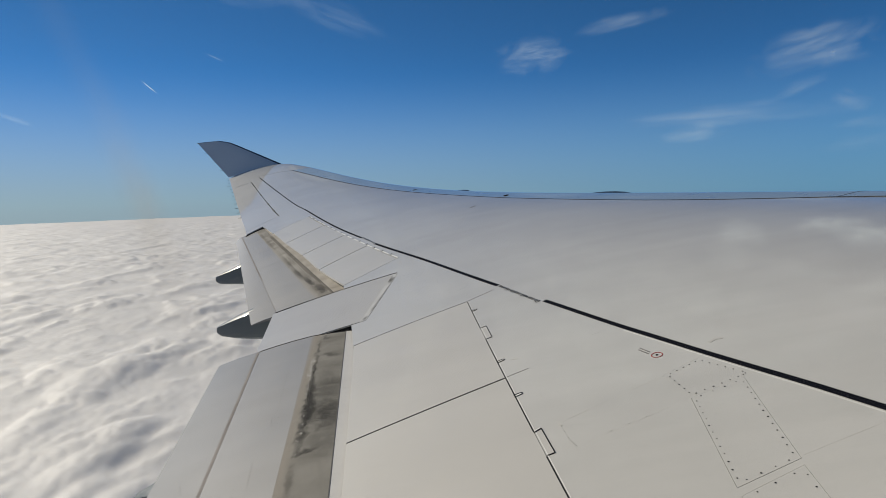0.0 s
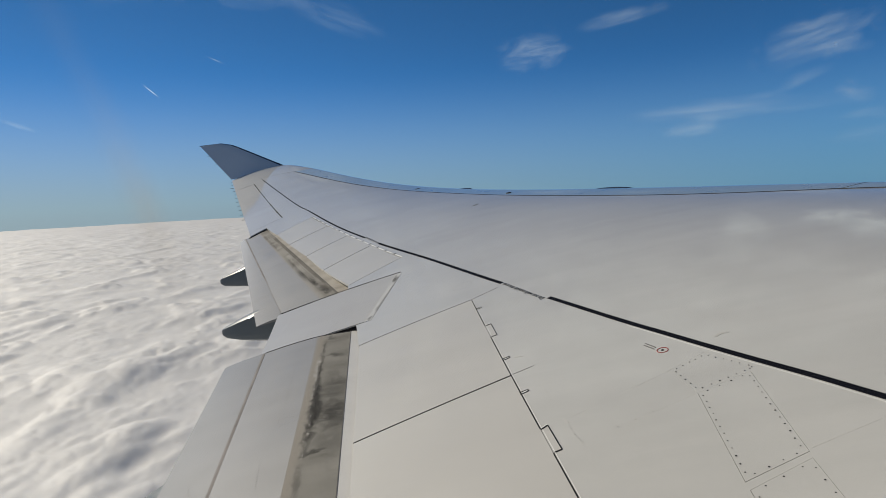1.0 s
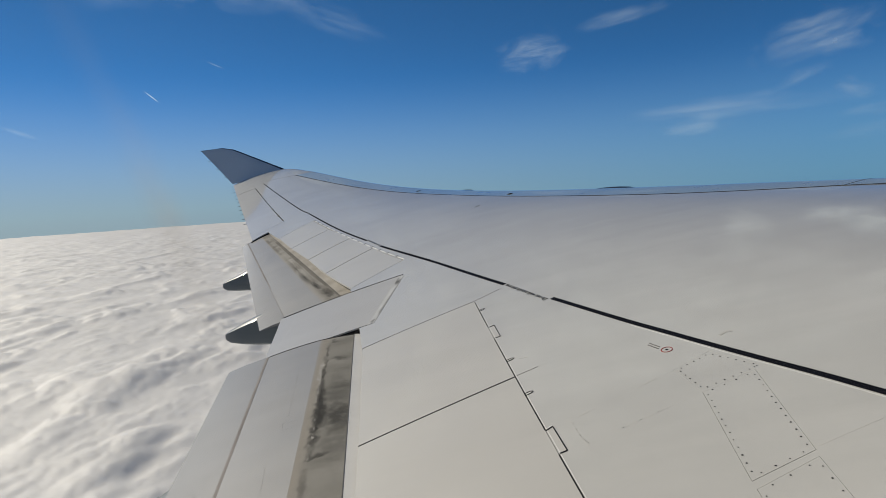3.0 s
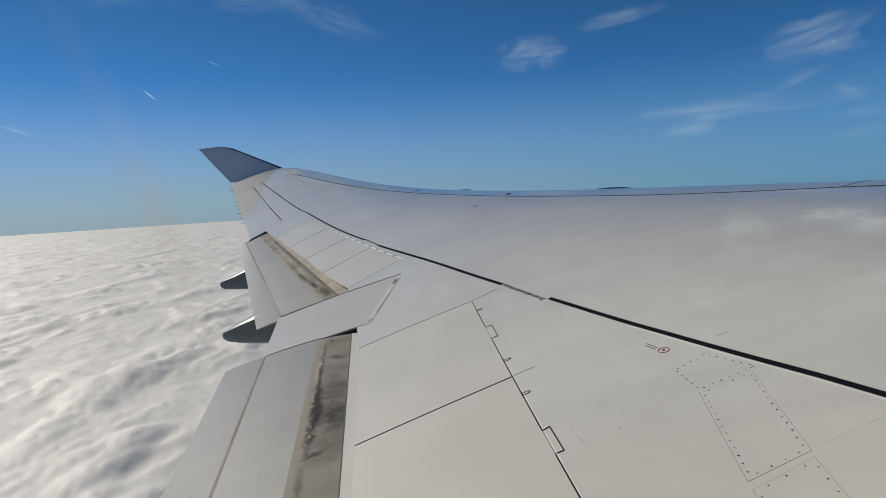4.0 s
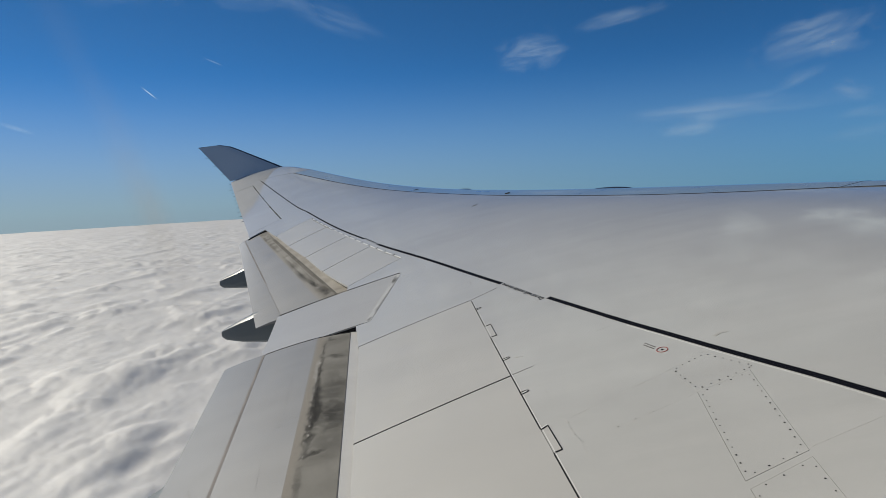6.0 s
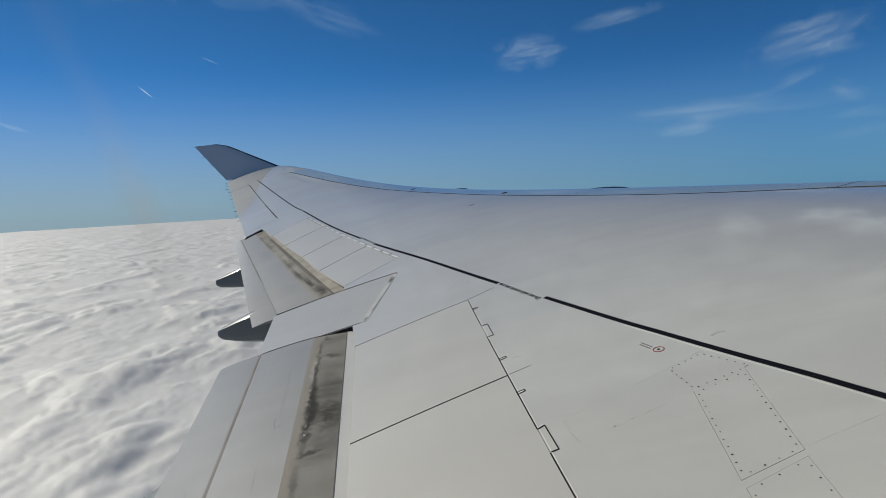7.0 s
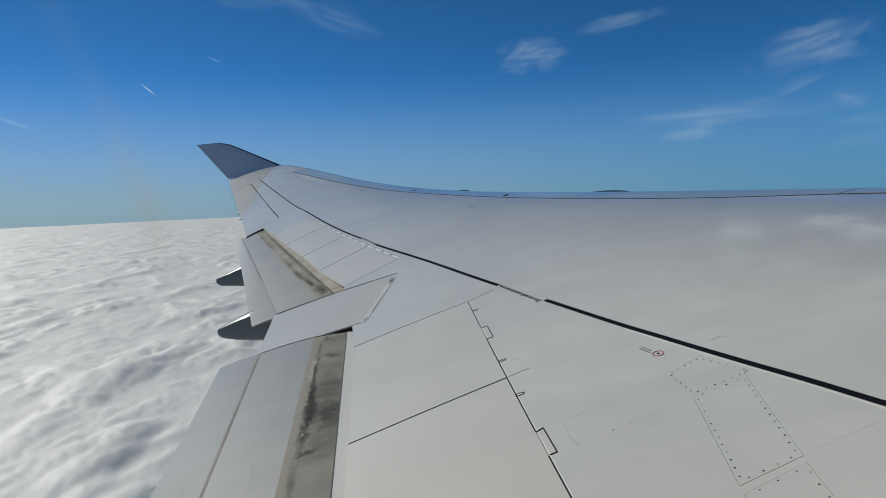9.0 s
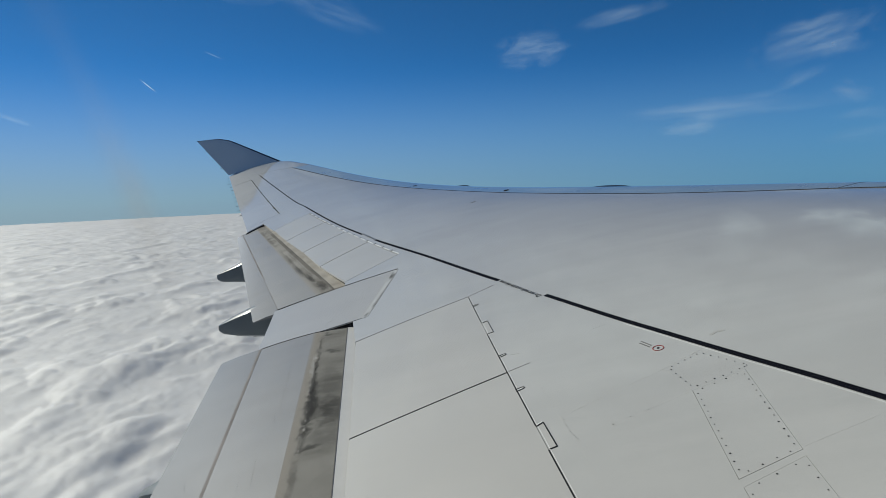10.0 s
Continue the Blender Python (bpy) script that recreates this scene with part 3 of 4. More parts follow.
MAIN = SEAM + [(lead_x(25.05) - 0.02, 25.06)] + [(x - 0.02, y) for x, y in lead_tip[1:]] + [
    (-12.45, 28.3), (-15.45, 28.3), (-8.4, 16.24), (-8.0, 16.54), (-7.09, 15.28), (-6.27, 16.01), (-2.20, 9.84), (-3.03, 9.19),
    (-2.97, 9.01), (-2.035, 9.01), (-2.09, 7.14), (-2.27, 7.14), (-2.0, 6.34), (-0.651, 6.75), (0.375, 2.45), (-0.83, 2.0), (-0.3, 0.05)]

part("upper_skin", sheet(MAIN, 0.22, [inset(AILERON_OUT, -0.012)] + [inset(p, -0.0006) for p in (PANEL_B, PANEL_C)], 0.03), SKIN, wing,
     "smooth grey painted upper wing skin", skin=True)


def lead_sections(y0, y1, n, start):
    out = []
    for k in range(n + 1):
        y = y0 + (y1 - y0) * k / n
        c, s0 = chord(y), start(y)
        prof = []
        for i in range(13):
            s = s0 * (1 - i / 12) ** 1.6
            prof.append((lead_x(y) - s * c, y, top(lead_x(y) - s * c, y)))
        z0, z1 = top(lead_x(y), y), under(0.05, y)
        for i in range(1, 9):
            a = math.pi * i / 9
            prof.append((lead_x(y) + 0.014 * c * math.sin(a) - 0.05 * c * (i / 9) ** 3, y, z0 + (z1 - z0) * (1 - math.cos(a)) / 2))
        prof.append((lead_x(y) - 0.05 * c, y, z1))
        out.append(prof)
    return out


def seam_s(y):
    for (ax, ay), (bx, by) in zip(SEAM, SEAM[1:]):
        if ay <= y <= by:
            x = ax + (bx - ax) * (y - ay) / (by - ay)
            return (lead_x(y) - x) / chord(y) - 0.0035
    return 0.26


part("leading_edge", loft(lead_sections(0.05, 25.04, 120, seam_s), False), LEAD, wing, "satin grey leading edge slat skin")
part("tip_edge", loft(lead_sections(25.06, 28.3, 20, lambda y: 0.004), False), LEAD, wing)

# lower skin, and an added black sheet whose colour stands for shade in the joints
low = []
for k in range(61):
    y = 0.05 + 28.25 * k / 60
    low.append([(lead_x(y) - s * chord(y), y, under(s, y)) for s in [0.05 + 0.80 * i / 14 for i in range(15)]])
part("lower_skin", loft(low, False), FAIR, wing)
box = []
for k in range(81):
    y = 0.1 + 28.1 * k / 80
    row = []
    for i in range(19):
        s = 0.03 + 0.80 * i / 18
        x = lead_x(y) - s * chord(y)
        row.append((x, y, top(x, y) - 0.045 - 0.03 * max(0, 0.15 - s)))
    box.append(row)
part("joint_backing", loft(box, False), DARK, wing, "black sheet darkening the skin joints")
part("rear_wall", loft([[(lead_x(y) - 0.835 * chord(y), y, top(lead_x(y) - 0.835 * chord(y), y) - 0.045),
                         (lead_x(y) - 0.85 * chord(y), y, under(0.85, y))] for y in [0.1 + 0.94 * k for k in range(31)]], False), DARK, wing)

# end walls added in the flap coves, black in place of the shade there
def cove_shade_wall(a, b, drop_a, drop_b, half=0.02, name="cove_shade_wall"):
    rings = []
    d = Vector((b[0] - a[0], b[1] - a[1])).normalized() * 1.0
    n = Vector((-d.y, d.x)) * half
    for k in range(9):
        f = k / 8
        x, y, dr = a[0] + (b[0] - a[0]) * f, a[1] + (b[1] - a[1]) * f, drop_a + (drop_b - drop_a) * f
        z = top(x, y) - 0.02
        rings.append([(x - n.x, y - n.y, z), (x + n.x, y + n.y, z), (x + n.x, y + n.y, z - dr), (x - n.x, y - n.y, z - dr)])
    part(name, loft(rings), DARK, wing, "end wall of a flap cove, blackened for its shade")


cove_shade_wall((-1.7, 7.19), (-3.60, 7.22), 0.45, 0.10)
cove_shade_wall((-2.06, 8.985), (-4.2, 9.06), 0.35, 0.12, 0.05)
cove_shade_wall((-7.75, 16.68), (-8.42, 16.20), 0.25, 0.10)

# spoilers: tapered boards lying in the upper surface
for pts in (SPOILER_A, SPOILER_B):
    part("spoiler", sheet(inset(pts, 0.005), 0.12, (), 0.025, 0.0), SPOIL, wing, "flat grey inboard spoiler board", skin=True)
for i in range(4):
    pts = [HINGE_OUT[i], EDGE_OUT[i], EDGE_OUT[i + 1], HINGE_OUT[i + 1]]
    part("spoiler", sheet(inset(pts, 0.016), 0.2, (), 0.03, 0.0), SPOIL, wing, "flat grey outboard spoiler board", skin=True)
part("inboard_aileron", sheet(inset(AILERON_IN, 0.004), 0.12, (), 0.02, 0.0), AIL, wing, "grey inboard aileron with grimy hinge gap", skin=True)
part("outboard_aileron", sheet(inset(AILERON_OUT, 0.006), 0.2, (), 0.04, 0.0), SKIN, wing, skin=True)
part("hinge_cover", band([(-2.110, 7.15), (-2.086, 8.0), (-2.058, 8.95)], 0.092, 0.0025, 0.003, top, 0.1), HINGE_DUST, wing, "dusty sealed strip along the aileron hinge")
for pts in (PANEL_B, PANEL_C):
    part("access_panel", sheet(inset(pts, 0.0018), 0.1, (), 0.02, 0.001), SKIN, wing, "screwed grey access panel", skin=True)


# flaps: ruled boards between two end profiles
def flap_board(y0, prof0, y1, prof1, n, thick):
    rings = []
    for k in range(n + 1):
        f = k / n
        y = y0 + (y1 - y0) * f
        up = [(a[0] + (b[0] - a[0]) * f, y, a[1] + (b[1] - a[1]) * f) for a, b in zip(prof0, prof1)]
        m = len(up)
        down = [(x, yy, z - thick[0] - (thick[1] - thick[0]) * i / (m - 1)) for i, (x, yy, z) in enumerate(up)]
        rings.append(up + down[::-1])
    return loft(rings)


def flap(name, label, y0, p0, y1, p1, n, fore, dirty):
    thing = at_base(name, p0[2][0], (y0 + y1) / 2, p0[2][1])
    thing.parent = wing
    thing.matrix_parent_inverse = wing.matrix_world.inverted()
    bpy.context.view_layer.update()
    thing["label"] = label
    cut = lambda a, b: ([p0[i] for i in range(a, b + 1)], [p1[i] for i in range(a, b + 1)])
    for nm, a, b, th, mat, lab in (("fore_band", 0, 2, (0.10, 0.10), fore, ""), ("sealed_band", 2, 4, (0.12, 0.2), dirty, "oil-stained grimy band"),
                                   ("main_board", 4, 7, (0.2, 0.10), FLAP, "clean grey flap board"), ("aft_board", 8, 10, (0.06, 0.012), FLAP_DIM, "grey trailing flap board")):
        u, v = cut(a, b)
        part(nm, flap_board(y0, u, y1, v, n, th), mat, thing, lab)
    if dirty is GRIME_OUT:
        k = (y1 - 1.3 - y0) / (y1 - y0)
        pm = [(u[0] + (v[0] - u[0]) * k, u[1] + (v[1] - u[1]) * k) for u, v in zip(p0, p1)]
        at = lambda q, f, up: (q[2][0] + (q[4][0] - q[2][0]) * f, q[2][1] + (q[4][1] - q[2][1]) * f + up)
        # brown strip in place of the shadow band by the lip, then a pale one
        for nm, a, b, up, mat, lab in (("step_shade_strip", 0.03, 0.27, 0.004, STEP_SHADE, "brown strip painted for the shadow band by the lip"), ("bare_strip", 0.29, 0.34, 0.005, BARE, "thin pale bare strip")):
            part(nm, flap_board(y0 + 0.01, [at(p0, a, up), at(p0, b, up)], y1 - 1.3, [at(pm, a, up), at(pm, b, up)], n, (0.004, 0.004)), mat, thing, lab)
    # dark strip in place of the shadow line along the band's front edge
    lip = lambda q: [(q[2][0] + 0.004, q[2][1] + 0.003), (q[2][0] - 0.004, q[2][1] + 0.002)]
    part("lip", flap_board(y0, lip(p0), y1, lip(p1), n, (0.004, 0.004)), SEAL, thing, "thin dark line along the band's edge")
    dn = lambda q: [(q[7][0] + 0.016, q[7][1] + 0.0075), (q[8][0] - 0.008, q[8][1] - 0.002)]
    part("seam_strip", flap_board(y0 + 0.01, dn(p0), y1 - 0.01, dn(p1), n, (0.02, 0.02)), DUSTY, thing, "brownish seam between the boards")
    return thing


def profile(k, bow=0.03):
    """Ten stations of a flap section from five corners: front, gap, band's end, seam, trailing edge."""
    (a, b, c, d, e) = k
    mid = lambda p, q, f, up=0.0: (p[0] + (q[0] - p[0]) * f, p[1] + (q[1] - p[1]) * f + up)
    return [a, mid(a, b, 0.5), b, mid(b, c, 0.5, 0.004), c, mid(c, d, 0.33, bow), mid(c, d, 0.67, bow), mid(d, c, 0.006), mid(d, e, 0.012), mid(d, e, 0.5, 0.01), e]


def inner_section(y):
    d = y - 6.95
    return profile([(-1.86 - 0.277 * d, -1.80 + 0.074 * d), (-2.295 - 0.28 * d, -1.812 + 0.074 * d), (-2.77 - 0.292 * d, -1.885 + 0.078 * d),
                    (-3.56 - 0.318 * d, -2.12 + 0.090 * d), (-4.16 - 0.319 * d, -2.33 + 0.105 * d)], 0.008)


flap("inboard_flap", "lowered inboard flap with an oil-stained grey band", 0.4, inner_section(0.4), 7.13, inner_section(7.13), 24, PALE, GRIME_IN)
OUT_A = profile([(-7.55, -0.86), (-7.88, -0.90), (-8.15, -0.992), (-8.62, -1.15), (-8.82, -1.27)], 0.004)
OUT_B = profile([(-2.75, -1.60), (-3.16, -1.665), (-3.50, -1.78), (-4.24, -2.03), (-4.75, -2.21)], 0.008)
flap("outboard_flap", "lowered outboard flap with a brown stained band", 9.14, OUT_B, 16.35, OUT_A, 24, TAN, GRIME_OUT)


def flap_height(x, y):
    q = inner_section(y)
    for (a, za), (b, zb) in zip(q, q[1:]):
        if x >= b:
            return za + (zb - za) * (a - x) / (a - b)
    return q[-1][1]


# black strip put on the flap in place of the gap's shade
part("end_gap_shade", band([(-3.58, 7.118), (-3.0, 7.118), (-2.35, 7.116)], 0.018, 0.004, 0.006, flap_height, 0.1), DARK, wing, "dark strip for the shaded gap at the flap end")


# winglet
def winglet_edges(v):
    """Leading and trailing point at a fraction of the height, the top corner rounded off."""
    le = Vector((-12.34, 28.3, 1.80)).lerp(Vector((-16.08, 29.2, 3.335)), v)
    te = Vector((-15.47, 28.3, 1.26)).lerp(Vector((-17.66, 29.2, 3.226)), v)
    if v > 0.85:
        le += (te - le) * 0.20 * ((v - 0.85) / 0.15) ** 2
        le.z -= 0.02 * ((v - 0.85) / 0.15) ** 2
    return le, te


def build_winglet():
    rings = []
    for v in [0, 0.1, 0.25, 0.45, 0.65, 0.8, 0.9, 0.95, 0.98, 1.0]:
        le, te = winglet_edges(v)
        n = (te - le).cross(Vector((0, 0.42, 0.9))).normalized()
        th = 0.09 * (1 - v) + 0.04
        up, down = [], []
        for i in range(13):
            s = (i / 12) ** 1.5
            h = th * (math.sqrt(s / 0.25) if s < 0.25 else max(0.04, 1 - ((s - 0.25) / 0.75))) * 0.5
            p = le.lerp(te, s)
            up.append(p + n * h)
            down.append(p - n * h)
        rings.append(up + down[:0:-1])
    return loft(rings)


winglet = part("winglet", build_winglet(), WLET, wing, "blue-grey shaded upturned winglet")
strip = []
for k in range(13):
    p = winglet_edges(min(1.0, k / 9))[0]
    if k > 9:
        p = p.lerp(winglet_edges(1.0)[1], (k - 9) / 3)
    d = 0.15 if k < 8 else 0.15 - 0.022 * (k - 7)
    strip.append([(p.x + 0.02, p.y - 0.02, p.z + 0.014), (p.x, p.y + 0.05, p.z + 0.007), (p.x - d, p.y + 0.03, p.z - 0.4 * d), (p.x - d, p.y - 0.040 + 0.003 * k, p.z - 0.37 * d)])
part("leading_strip", loft(strip), NAVY, winglet, "dark leading edge strip")


# flap track fairings: canoe-shaped pods
CANOE = ((0, -1), (0.5, -0.97), (0.8, -0.82), (0.95, -0.55), (1, -0.2), (1, 0.25), (1, 0.70), (0.72, 0.88), (0.36, 0.97), (0, 1))


def canoe(y, secs):
    """A pod with flat sides, a creased shoulder and a narrow back."""
    rings = []
    for x, zt, zb, w in secs:
        c, h = (zt + zb) / 2, (zt - zb) / 2
        half = [(x, y + w * a, c + h * b) for a, b in CANOE]
        rings.append(half + [(x, 2 * y - q, z) for _, q, z in half[-2:0:-1]])
    return loft(rings)


POD = "smooth grey canoe-shaped flap track fairing"
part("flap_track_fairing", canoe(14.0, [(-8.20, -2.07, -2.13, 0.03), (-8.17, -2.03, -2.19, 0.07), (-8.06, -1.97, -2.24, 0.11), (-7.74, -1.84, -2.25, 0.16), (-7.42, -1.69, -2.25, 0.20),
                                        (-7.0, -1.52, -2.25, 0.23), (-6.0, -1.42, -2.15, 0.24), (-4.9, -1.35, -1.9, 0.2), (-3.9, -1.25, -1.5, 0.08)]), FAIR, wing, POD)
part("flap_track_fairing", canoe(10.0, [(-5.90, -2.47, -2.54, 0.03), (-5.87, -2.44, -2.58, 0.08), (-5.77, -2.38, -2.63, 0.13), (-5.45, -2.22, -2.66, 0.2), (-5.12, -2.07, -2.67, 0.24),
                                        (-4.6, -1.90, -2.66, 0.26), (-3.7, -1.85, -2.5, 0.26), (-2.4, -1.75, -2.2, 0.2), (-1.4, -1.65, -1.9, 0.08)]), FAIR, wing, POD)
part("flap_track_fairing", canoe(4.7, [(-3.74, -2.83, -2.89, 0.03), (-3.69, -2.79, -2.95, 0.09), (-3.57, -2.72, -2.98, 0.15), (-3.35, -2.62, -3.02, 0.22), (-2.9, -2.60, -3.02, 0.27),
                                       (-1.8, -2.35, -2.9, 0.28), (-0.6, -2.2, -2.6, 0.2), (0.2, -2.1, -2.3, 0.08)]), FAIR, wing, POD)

# engine strut tops, placed and sized to show over the leading edge from the camera
part("engine_strut", canoe(12.75, [(2.48, -0.099, -0.3, 0.05), (2.3, -0.061, -0.3, 0.12), (2.1, -0.047, -0.35, 0.18), (1.9, -0.045, -0.4, 0.2), (1.7, -0.055, -0.4, 0.18), (1.5, -0.079, -0.35, 0.1), (1.3, -0.119, -0.3, 0.05)]),
     NAVY, wing, "dark top of an engine strut")
part("engine_strut", canoe(16.9, [(-1.4, 0.045, -0.1, 0.04), (-1.55, 0.11, -0.1, 0.1), (-1.7, 0.12, -0.15, 0.12), (-1.85, 0.113, -0.15, 0.1), (-2, 0.045, -0.1, 0.05)]),
     NAVY, wing, "dark top of an engine strut")

# walkway stripe and its lettering
STRIPE_LINE = [(-12.26, 25.25), (-9.47, 21.05), (-7.51, 18.05), (-6.77, 16.99), (-4.79, 13.93), (-3.53, 12.06), (-3.03, 11.3), (-1.62, 9.23), (-0.31, 7.05), (0.20, 6.205),
               (0.825, 5.122), (1.088, 4.686), (1.332, 4.279), (1.541, 3.938), (1.742, 3.615), (1.930, 3.292), (2.85, 1.7), (3.7, 0.2)]


def between(a, b):
    """The stretch of the walkway line between two spans."""
    full = smooth_line(STRIPE_LINE, 60)
    return [(x + 0.022, y + 0.018) for x, y in full if b >= y >= a][::6]


for a, b in ((17.22, 25.25), (12.08, 17.20), (7.02, 11.30), (0.2, 6.14)):
    part("walkway_stripe", band(between(a, b), 0.034 if a > 17 else 0.042 if a > 12 else 0.050), STRIPE, wing, "black walkway boundary stripe")
# lap joint edge painted white for the thin highlight along it
part("lap_joint", band([(x - 0.037, y - 0.023) for x, y in between(0.2, 5.0)], 0.0015, 0.0018, 0.002), WHITE, wing, "lap joint edge, its thin highlight painted white")


def lettering(words, a, b, parent, lift=0.004):
    """Words laid on the skin from a to b."""
    cu = bpy.data.curves.new("lettering", "FONT")
    cu.body, cu.size, cu.align_x, cu.align_y, cu.extrude = words, 1.0, "LEFT", "CENTER", 0.0
    cu.offset = 0.013
    tmp = new("tmp", cu)
    bpy.context.view_layer.update()
    me = bpy.data.meshes.new_from_object(tmp.evaluated_get(bpy.context.evaluated_depsgraph_get()))
    bpy.data.objects.remove(tmp)
    wide = max(v.co.x for v in me.vertices)
    d = Vector((b[0] - a[0], b[1] - a[1]))
    size = d.length / wide
    d.normalize()
    n = Vector((-d.y, d.x))
    for v in me.vertices:
        x = a[0] + d.x * v.co.x * size + n.x * v.co.y * size
        y = a[1] + d.y * v.co.x * size + n.y * v.co.y * size
        v.co = (x, y, top(x, y) + lift)
    me.materials.append(LETTER)
    ob = new("lettering", me)
    ob.parent = parent
    ob.matrix_parent_inverse = parent.matrix_world.inverted()
    ob["label"] = "small black stencilled words"


lettering("Do not walk outside this area", (0.20, 6.16), (-0.27, 7.03), wing)
lettering("Do not walk outside this area", (-3.02, 11.32), (-3.50, 12.08), wing, 0.014)


# thin seams in the skin, with black strips laid over some open gaps for their shade
def seam(pts, width=0.008, mat=None, lift=0.0012):
    part("seam", band(pts, width, lift, 0.002, top, 0.05), mat or SEAL, wing)


def broken(a, b, gaps, seed, mat=None, width=0.0017):
    """A nearly filled joint: a faint line, of which short dashes show dark."""
    rnd = random.Random(seed)
    seam([a, b], width * 0.9, FAINT, 0.0002)
    f = 0.0
    while f < 1.0:
        g = min(1.0, f + rnd.uniform(0.02, 0.07))
        if rnd.random() > gaps:
            part("seam_crack", band([(a[0] + (b[0] - a[0]) * k, a[1] + (b[1] - a[1]) * k) for k in (f, g)], width * 0.8, 0.0006, 0.002, top, 0.05), mat or SMEAR, wing)
        f = g + rnd.uniform(0.01, 0.05)


seam([(x, y) for x, y in SEAM], 0.045, DARK)
seam([(-0.66, 6.77), (-0.34, 6.95)], 0.008)
# black strips over the open spoiler gaps, in place of their shade
seam([(-2.0, 6.352), (-0.665, 6.765)], 0.010, DARK)
seam([(-1.400, 4.146), (-0.131, 4.584)], 0.011, DARK)
seam([(-0.125, 4.59), (0.06, 4.655)], 0.006)
broken((1.44, 2.985), (1.82, 3.11), 0.35, 8)
broken((1.82, 3.11), (2.3, 3.29), 0.35, 9)
seam([(-10.5, 25.05), (-11.6, 25.4), (-12.42, 25.62)], 0.03)
seam([(4.28, 8.24), (4.6, 8.42), (5.0, 8.60)], 0.014, DARK)
broken((0.33, 3.43), (0.41, 2.93), 0.6, 12)
seam([(-13.45, 25.05), (-12.49, 24.9)], 0.03)
seam([(-2.79, 7.25), (-2.5, 7.9)], 0.004, SMEAR, 0.0006)
broken((-3.6, 7.25), (-3.9, 9.0), 0.6, 14, None, 0.004)
# black strip painted for the cove shadow along the aileron's outboard edge
seam([(-2.05, 8.995), (-4.22, 9.0)], 0.022, DARK)


broken((0.244, 3.731), (1.010, 4.070), 0.8, 3)
broken((0.40, 3.45), (1.082, 3.706), 0.85, 4)
broken((1.012, 4.078), (1.300, 4.232), 0.3, 5)
broken((0.25, 3.72), (0.33, 3.41), 0.75, 6)
seam([(1.300, 4.222), (1.550, 3.842)], 0.003, FAINT, 0.0003)
broken((1.012, 4.075), (1.094, 3.715), 0.2, 7)
seam([(-0.10, 4.90), (-0.03, 4.885)], 0.006, FAINT)
seam([(0.136, 4.20), (0.150, 4.13)], 0.004, SMEAR)
seam([(0.235, 3.76), (0.262, 3.69)], 0.004, FAINT)

# black strips over the spoiler hinge gap, in place of its shade
for a, b in ((6.742, 5.830), (5.495, 3.692), (3.392, 2.455)):
    seam([(-0.650 + 1.024 * (6.742 - y) / 4.287, y) for y in (a, b)], 0.009, DARK)
for a, b in ((5.830, 5.495), (3.692, 3.392)):
    seam([(-0.650 + 1.024 * (6.742 - y) / 4.287, y) for y in (a, b)], 0.003, SEAL)

# spoiler hinge brackets and loops
def bracket(pts, w):
    """A small plate set across the hinge line, with dark gaps round it, the end ones widened for shadow. pts: hinge
    side, skin side, skin side, hinge side.
    """
    b = part("hinge_bracket", sheet(inset(pts, 0.002), 0.1, (), 0.004, 0.0015), SPOIL, wing, "grey plate of a spoiler hinge")
    for p, q, k in ((0, 1, 1.7), (1, 2, 1.0), (2, 3, 1.3)):
        part("plate_gap_shade", band([pts[p], pts[q]], 0.006 * w * k, 0.004, 0.005, top, 0.02), DARK, b)
    m = lambda p, q, f: (p[0] + (q[0] - p[0]) * f, p[1] + (q[1] - p[1]) * f + 0.012)
    part("plate_rim", band([m(pts[0], pts[1], 0.1), m(pts[0], pts[1], 0.85)], 0.008 * w, 0.006, 0.008, top, 0.02), BRIGHT, b)


bracket([(-0.424, 5.817), (-0.368, 5.837), (-0.290, 5.508), (-0.348, 5.499)], 0.9)
bracket([(0.082, 3.684), (0.129, 3.716), (0.203, 3.413), (0.156, 3.399)], 1.1)


def loop(x, y, k):
    pts = [(x - 0.022, y + 0.014), (x + 0.030 * k, y + 0.030), (x + 0.052 * k, y + 0.026), (x + 0.054 * k, y + 0.012), (x + 0.034 * k, y), (x - 0.014, y - 0.018)]
    b = part("hinge_loop", band(smooth_line(pts, 3), 0.0045, 0.005, 0.007, top, 0.02), DARK, wing)
    part("loop_core", band([(x + 0.004, y + 0.004), (x + 0.042 * k, y + 0.016)], 0.014, 0.004, 0.006, top, 0.02), BRIGHT, b)


for x, y, k in ((-0.545, 6.395, 0.65), (-0.198, 4.915, 0.85), (-0.042, 4.24, 0.88)):
    loop(x, y, k)
# highlight on the hinge's edge, painted as a bright line
part("hinge_highlight", band([(-0.640, 6.735), (0.384, 2.462)], 0.0035, 0.002), BRIGHT, wing, "thin bright line for the highlight along the spoiler hinge")
fx, fy = HINGE_OUT[0]
gx, gy = HINGE_OUT[-1]
for k in range(15):
    a, b = (k + 0.08) / 15, (k + 0.80) / 15
    part("hinge_fitting", band([(fx + (gx - fx) * a + 0.02, fy + (gy - fy) * a), (fx + (gx - fx) * b + 0.02, fy + (gy - fy) * b)], 0.013, 0.006, 0.010), BRIGHT, wing)
    part("hinge_slot", band([(fx + (gx - fx) * b + 0.008, fy + (gy - fy) * b), (fx + (gx - fx) * (b + 0.006) + 0.034, fy + (gy - fy) * (b + 0.006) + 0.03)], 0.016, 0.009, 0.012), SEAL, wing)


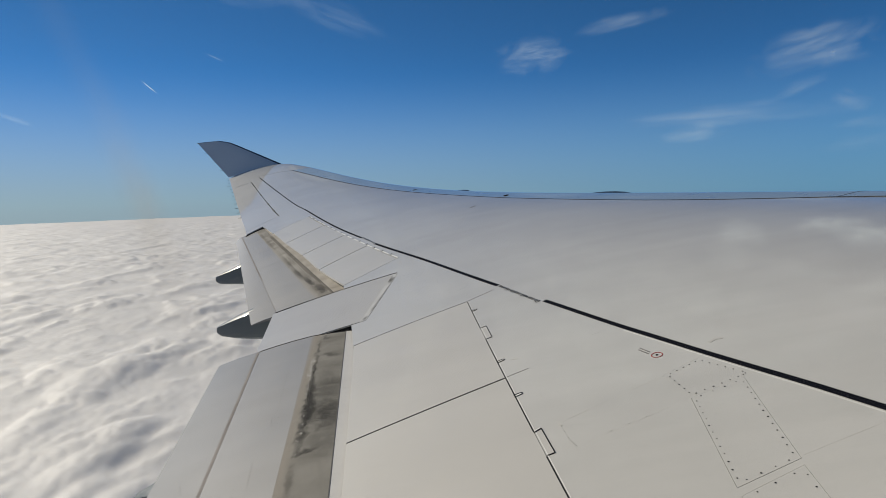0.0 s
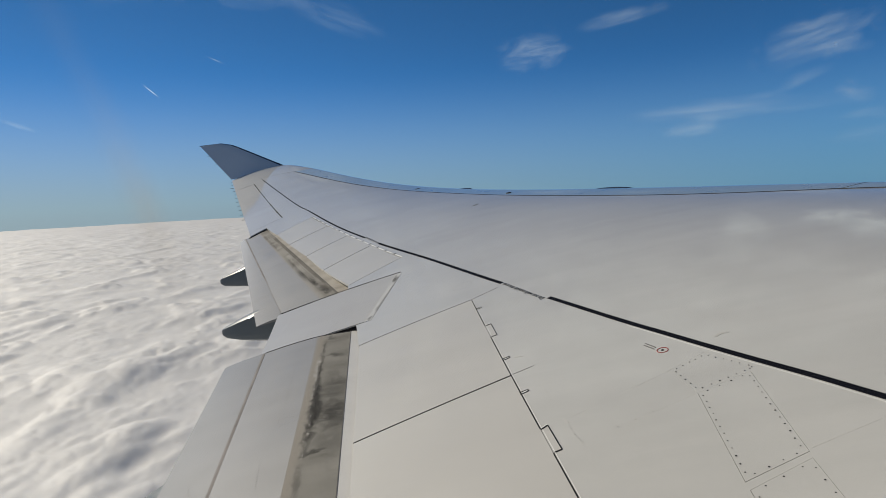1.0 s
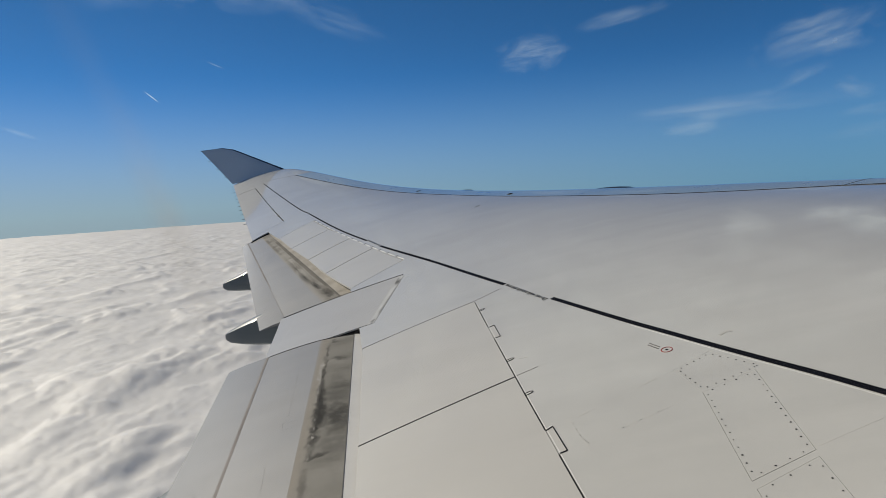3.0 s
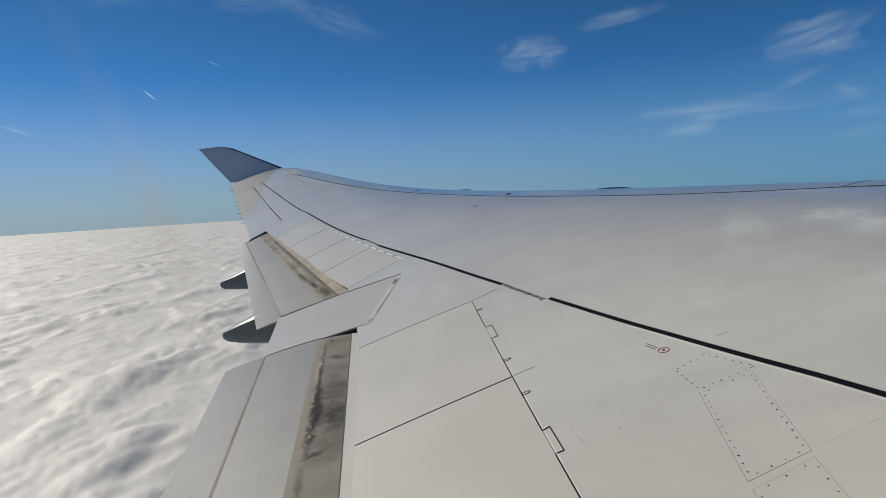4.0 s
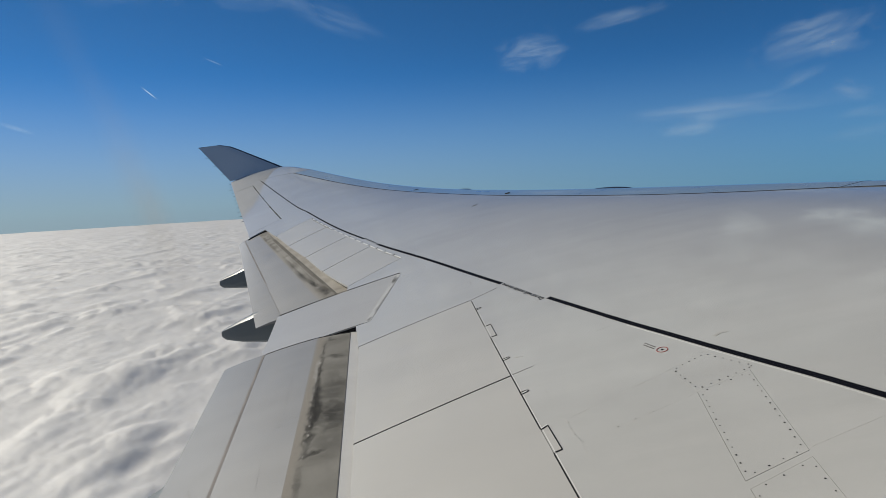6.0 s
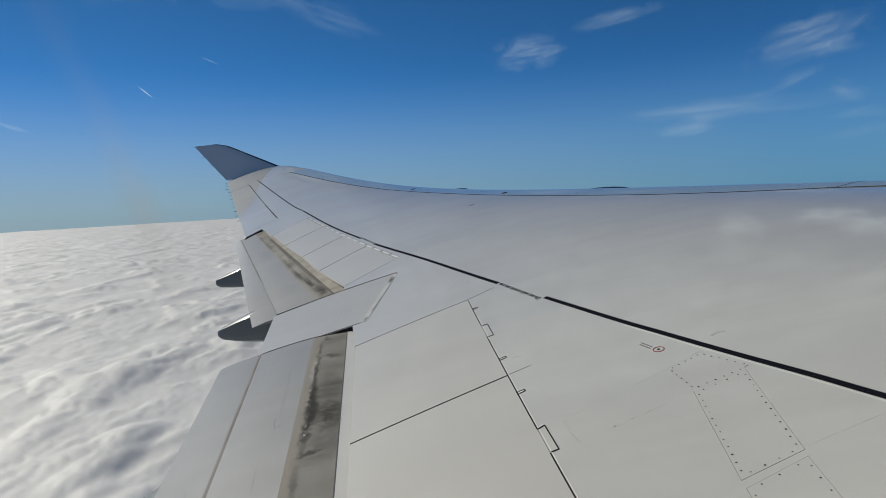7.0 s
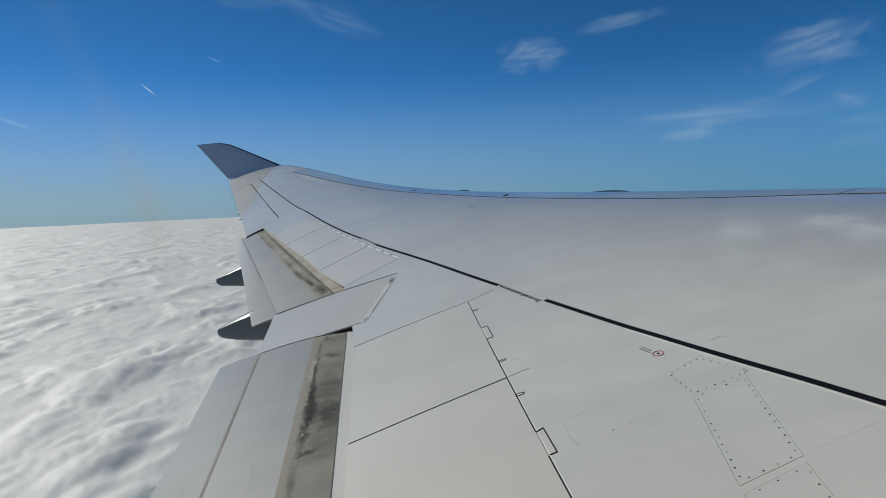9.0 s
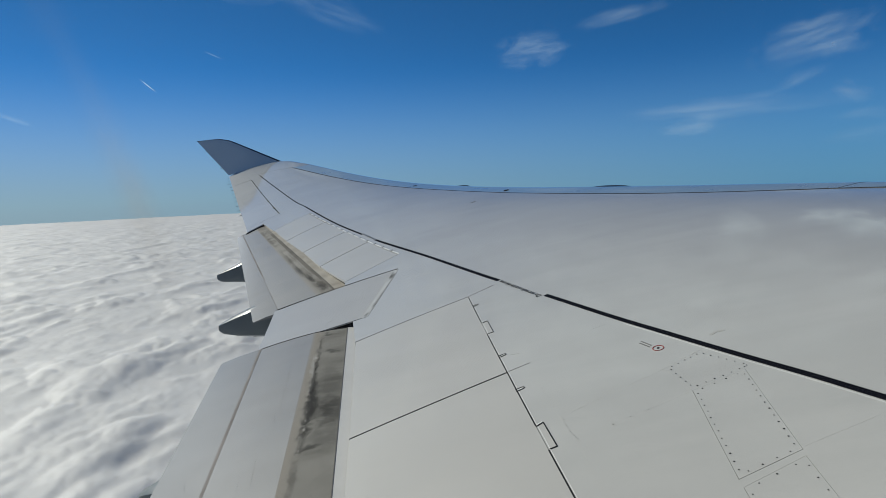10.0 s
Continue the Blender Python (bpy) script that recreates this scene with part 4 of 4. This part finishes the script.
# screws: flat heads in rows
def screws(name, rows, size, parent, mat=None, height=top):
    bm = bmesh.new()
    rnd = random.Random(4)
    for (ax, ay), (bx, by), n in rows:
        for k in range(n):
            f = (k + 0.5) / n
            x, y = ax + (bx - ax) * f + rnd.uniform(-0.002, 0.002), ay + (by - ay) * f + rnd.uniform(-0.002, 0.002)
            r = size * rnd.uniform(0.72, 1.08)
            z = height(x, y) + 0.0025
            ring = [bm.verts.new((x + r * math.cos(a * math.pi / 4), y + r * math.sin(a * math.pi / 4), height(x + r * math.cos(a * math.pi / 4), y + r * math.sin(a * math.pi / 4)) + 0.0025)) for a in range(8)]
            mid = bm.verts.new((x, y, z + 0.001))
            for a in range(8):
                bm.faces.new((ring[a], ring[(a + 1) % 8], mid))
    ob = part(name, bm, mat or SEAL, parent)
    ob["kind"] = "stuff"
    return ob


def along(pts, d, step):
    """Rows of screws inside an outline."""
    q = inset(pts, d)
    return [(a, b, max(2, int(math.dist(a, b) / step))) for a, b in zip(q, q[1:] + q[:1])]


screws("panel_screws", along(PANEL_A, 0.022, 0.055) + along(PANEL_B, 0.022, 0.07) + along(PANEL_C, 0.022, 0.09), 0.0057, wing, DARK)
ell = [(-0.839 + 0.128 * math.cos(a) + 0.024 * math.sin(a), 7.383 + 0.125 * math.sin(a)) for a in [k * math.pi / 14 for k in range(28)]]
screws("cover_screws", [(a, b, 1) for a, b in zip(ell, ell[1:] + ell[:1])], 0.0050, wing, SEAL, lambda x, y: top(x, y) + 0.005)
screws("skin_rivets", [((0.26, 3.74), (0.30, 3.50), 3), ((0.75, 5.05), (0.62, 5.02), 5), ((0.30, 5.9), (0.2, 6.02), 4), ((0.50, 3.50), (0.85, 3.625), 3), ((0.31, 3.5), (0.34, 3.43), 3)], 0.004, wing)

screws("flap_rivets", [((-2.76, 6.19), (-2.39, 5.02), 34), ((-2.41, 4.93), (-2.08, 4.86), 14), ((-2.34, 4.78), (-2.04, 4.79), 12), ((-2.41, 4.93), (-2.34, 4.78), 6),
                       ((-2.25, 4.22), (-2.11, 3.84), 12), ((-1.77, 4.65), (-1.63, 4.65), 8), ((-1.79, 4.83), (-1.67, 4.55), 10), ((-2.30, 6.2), (-1.75, 4.4), 40),
                       ((-2.95, 4.25), (-2.85, 4.1), 6), ((-2.27, 3.96), (-2.05, 3.3), 14)], 0.0036, wing, SEAL, flap_height)
# round red-ringed marking with a line of tiny unreadable words
def ringmark(x, y, r, w):
    pts = [(x + r * math.cos(a), y + r * math.sin(a)) for a in [k * math.pi / 16 for k in range(33)]]
    return band(pts, w, 0.003, 0.003, top, 0.05)


mark = part("round_marking", ringmark(1.041, 4.400, 0.040, 0.0055), RED, wing, "small red ring with dark centre")
part("centre_dot", ringmark(1.041, 4.400, 0.005, 0.010), LETTER, mark)
for k in range(2):
    part("tiny_words", band([(0.949 - 0.016 * k, 4.573 - 0.024 * k), (1.005 - 0.016 * k, 4.468 - 0.024 * k)], 0.009, 0.003, 0.003), WORDS, wing, "bars of tiny unreadable words")

# smears, scratches and small fittings on the skin
part("scratch", band([(-1.10, 12.55), (-1.04, 12.60), (-1.0, 12.65)], 0.035, 0.003), SEAL, wing, "dark scratch")
part("smear", band([(1.435, 4.434), (1.488, 4.469), (1.543, 4.463)], 0.024, 0.0015, 0.002), SMEAR, wing, "grey smear")
part("slat_latch", band([(-0.36, 13.50), (-0.28, 13.58)], 0.06, 0.015, 0.02), DARK, wing, "small dark slat latch")
part("latch", band([(-3.26, 17.0), (-3.16, 17.15)], 0.05, 0.01), DARK, wing)
part("hinge_gap", band([(-7.80, 17.27), (-12.44, 24.83)], 0.016, 0.005), DARK, wing, "dark aileron hinge gap")
for f in (0.12, 0.3, 0.55):
    x, y = -7.80 - 4.64 * f, 17.27 + 7.56 * f
    part("hinge_fitting", band([(x, y), (x - 0.10, y + 0.16)], 0.06, 0.012), SEAL, wing)

# static wicks on the trailing edge
for k in range(11):
    y = 18.9 + 8.9 * k / 10
    x = -8.4 - 0.5846 * (y - 16.24)
    z = top(x, y) - 0.01
    big = k == 8
    part("static_wick", loft([[(x + 0.05, y - 0.012, z - 0.012), (x + 0.05, y + 0.012, z - 0.012), (x + 0.05, y, z + 0.012)],
                              [(x - (0.11 if not big else 0.22), y - 0.006, z - 0.03), (x - (0.11 if not big else 0.22), y + 0.006, z - 0.03), (x - (0.11 if not big else 0.22), y, z - 0.015)]]), SEAL, wing)
for v in (0.2, 0.45, 0.7):
    p = Vector((-15.45, 28.3, 1.25)).lerp(Vector((-17.68, 29.2, 3.18)), v)
    part("static_wick", loft([[(p.x + 0.03, p.y - 0.012, p.z), (p.x + 0.03, p.y + 0.012, p.z), (p.x + 0.03, p.y, p.z + 0.02)],
                              [(p.x - 0.14, p.y - 0.006, p.z), (p.x - 0.14, p.y + 0.006, p.z), (p.x - 0.14, p.y, p.z + 0.01)]]), SEAL, winglet)
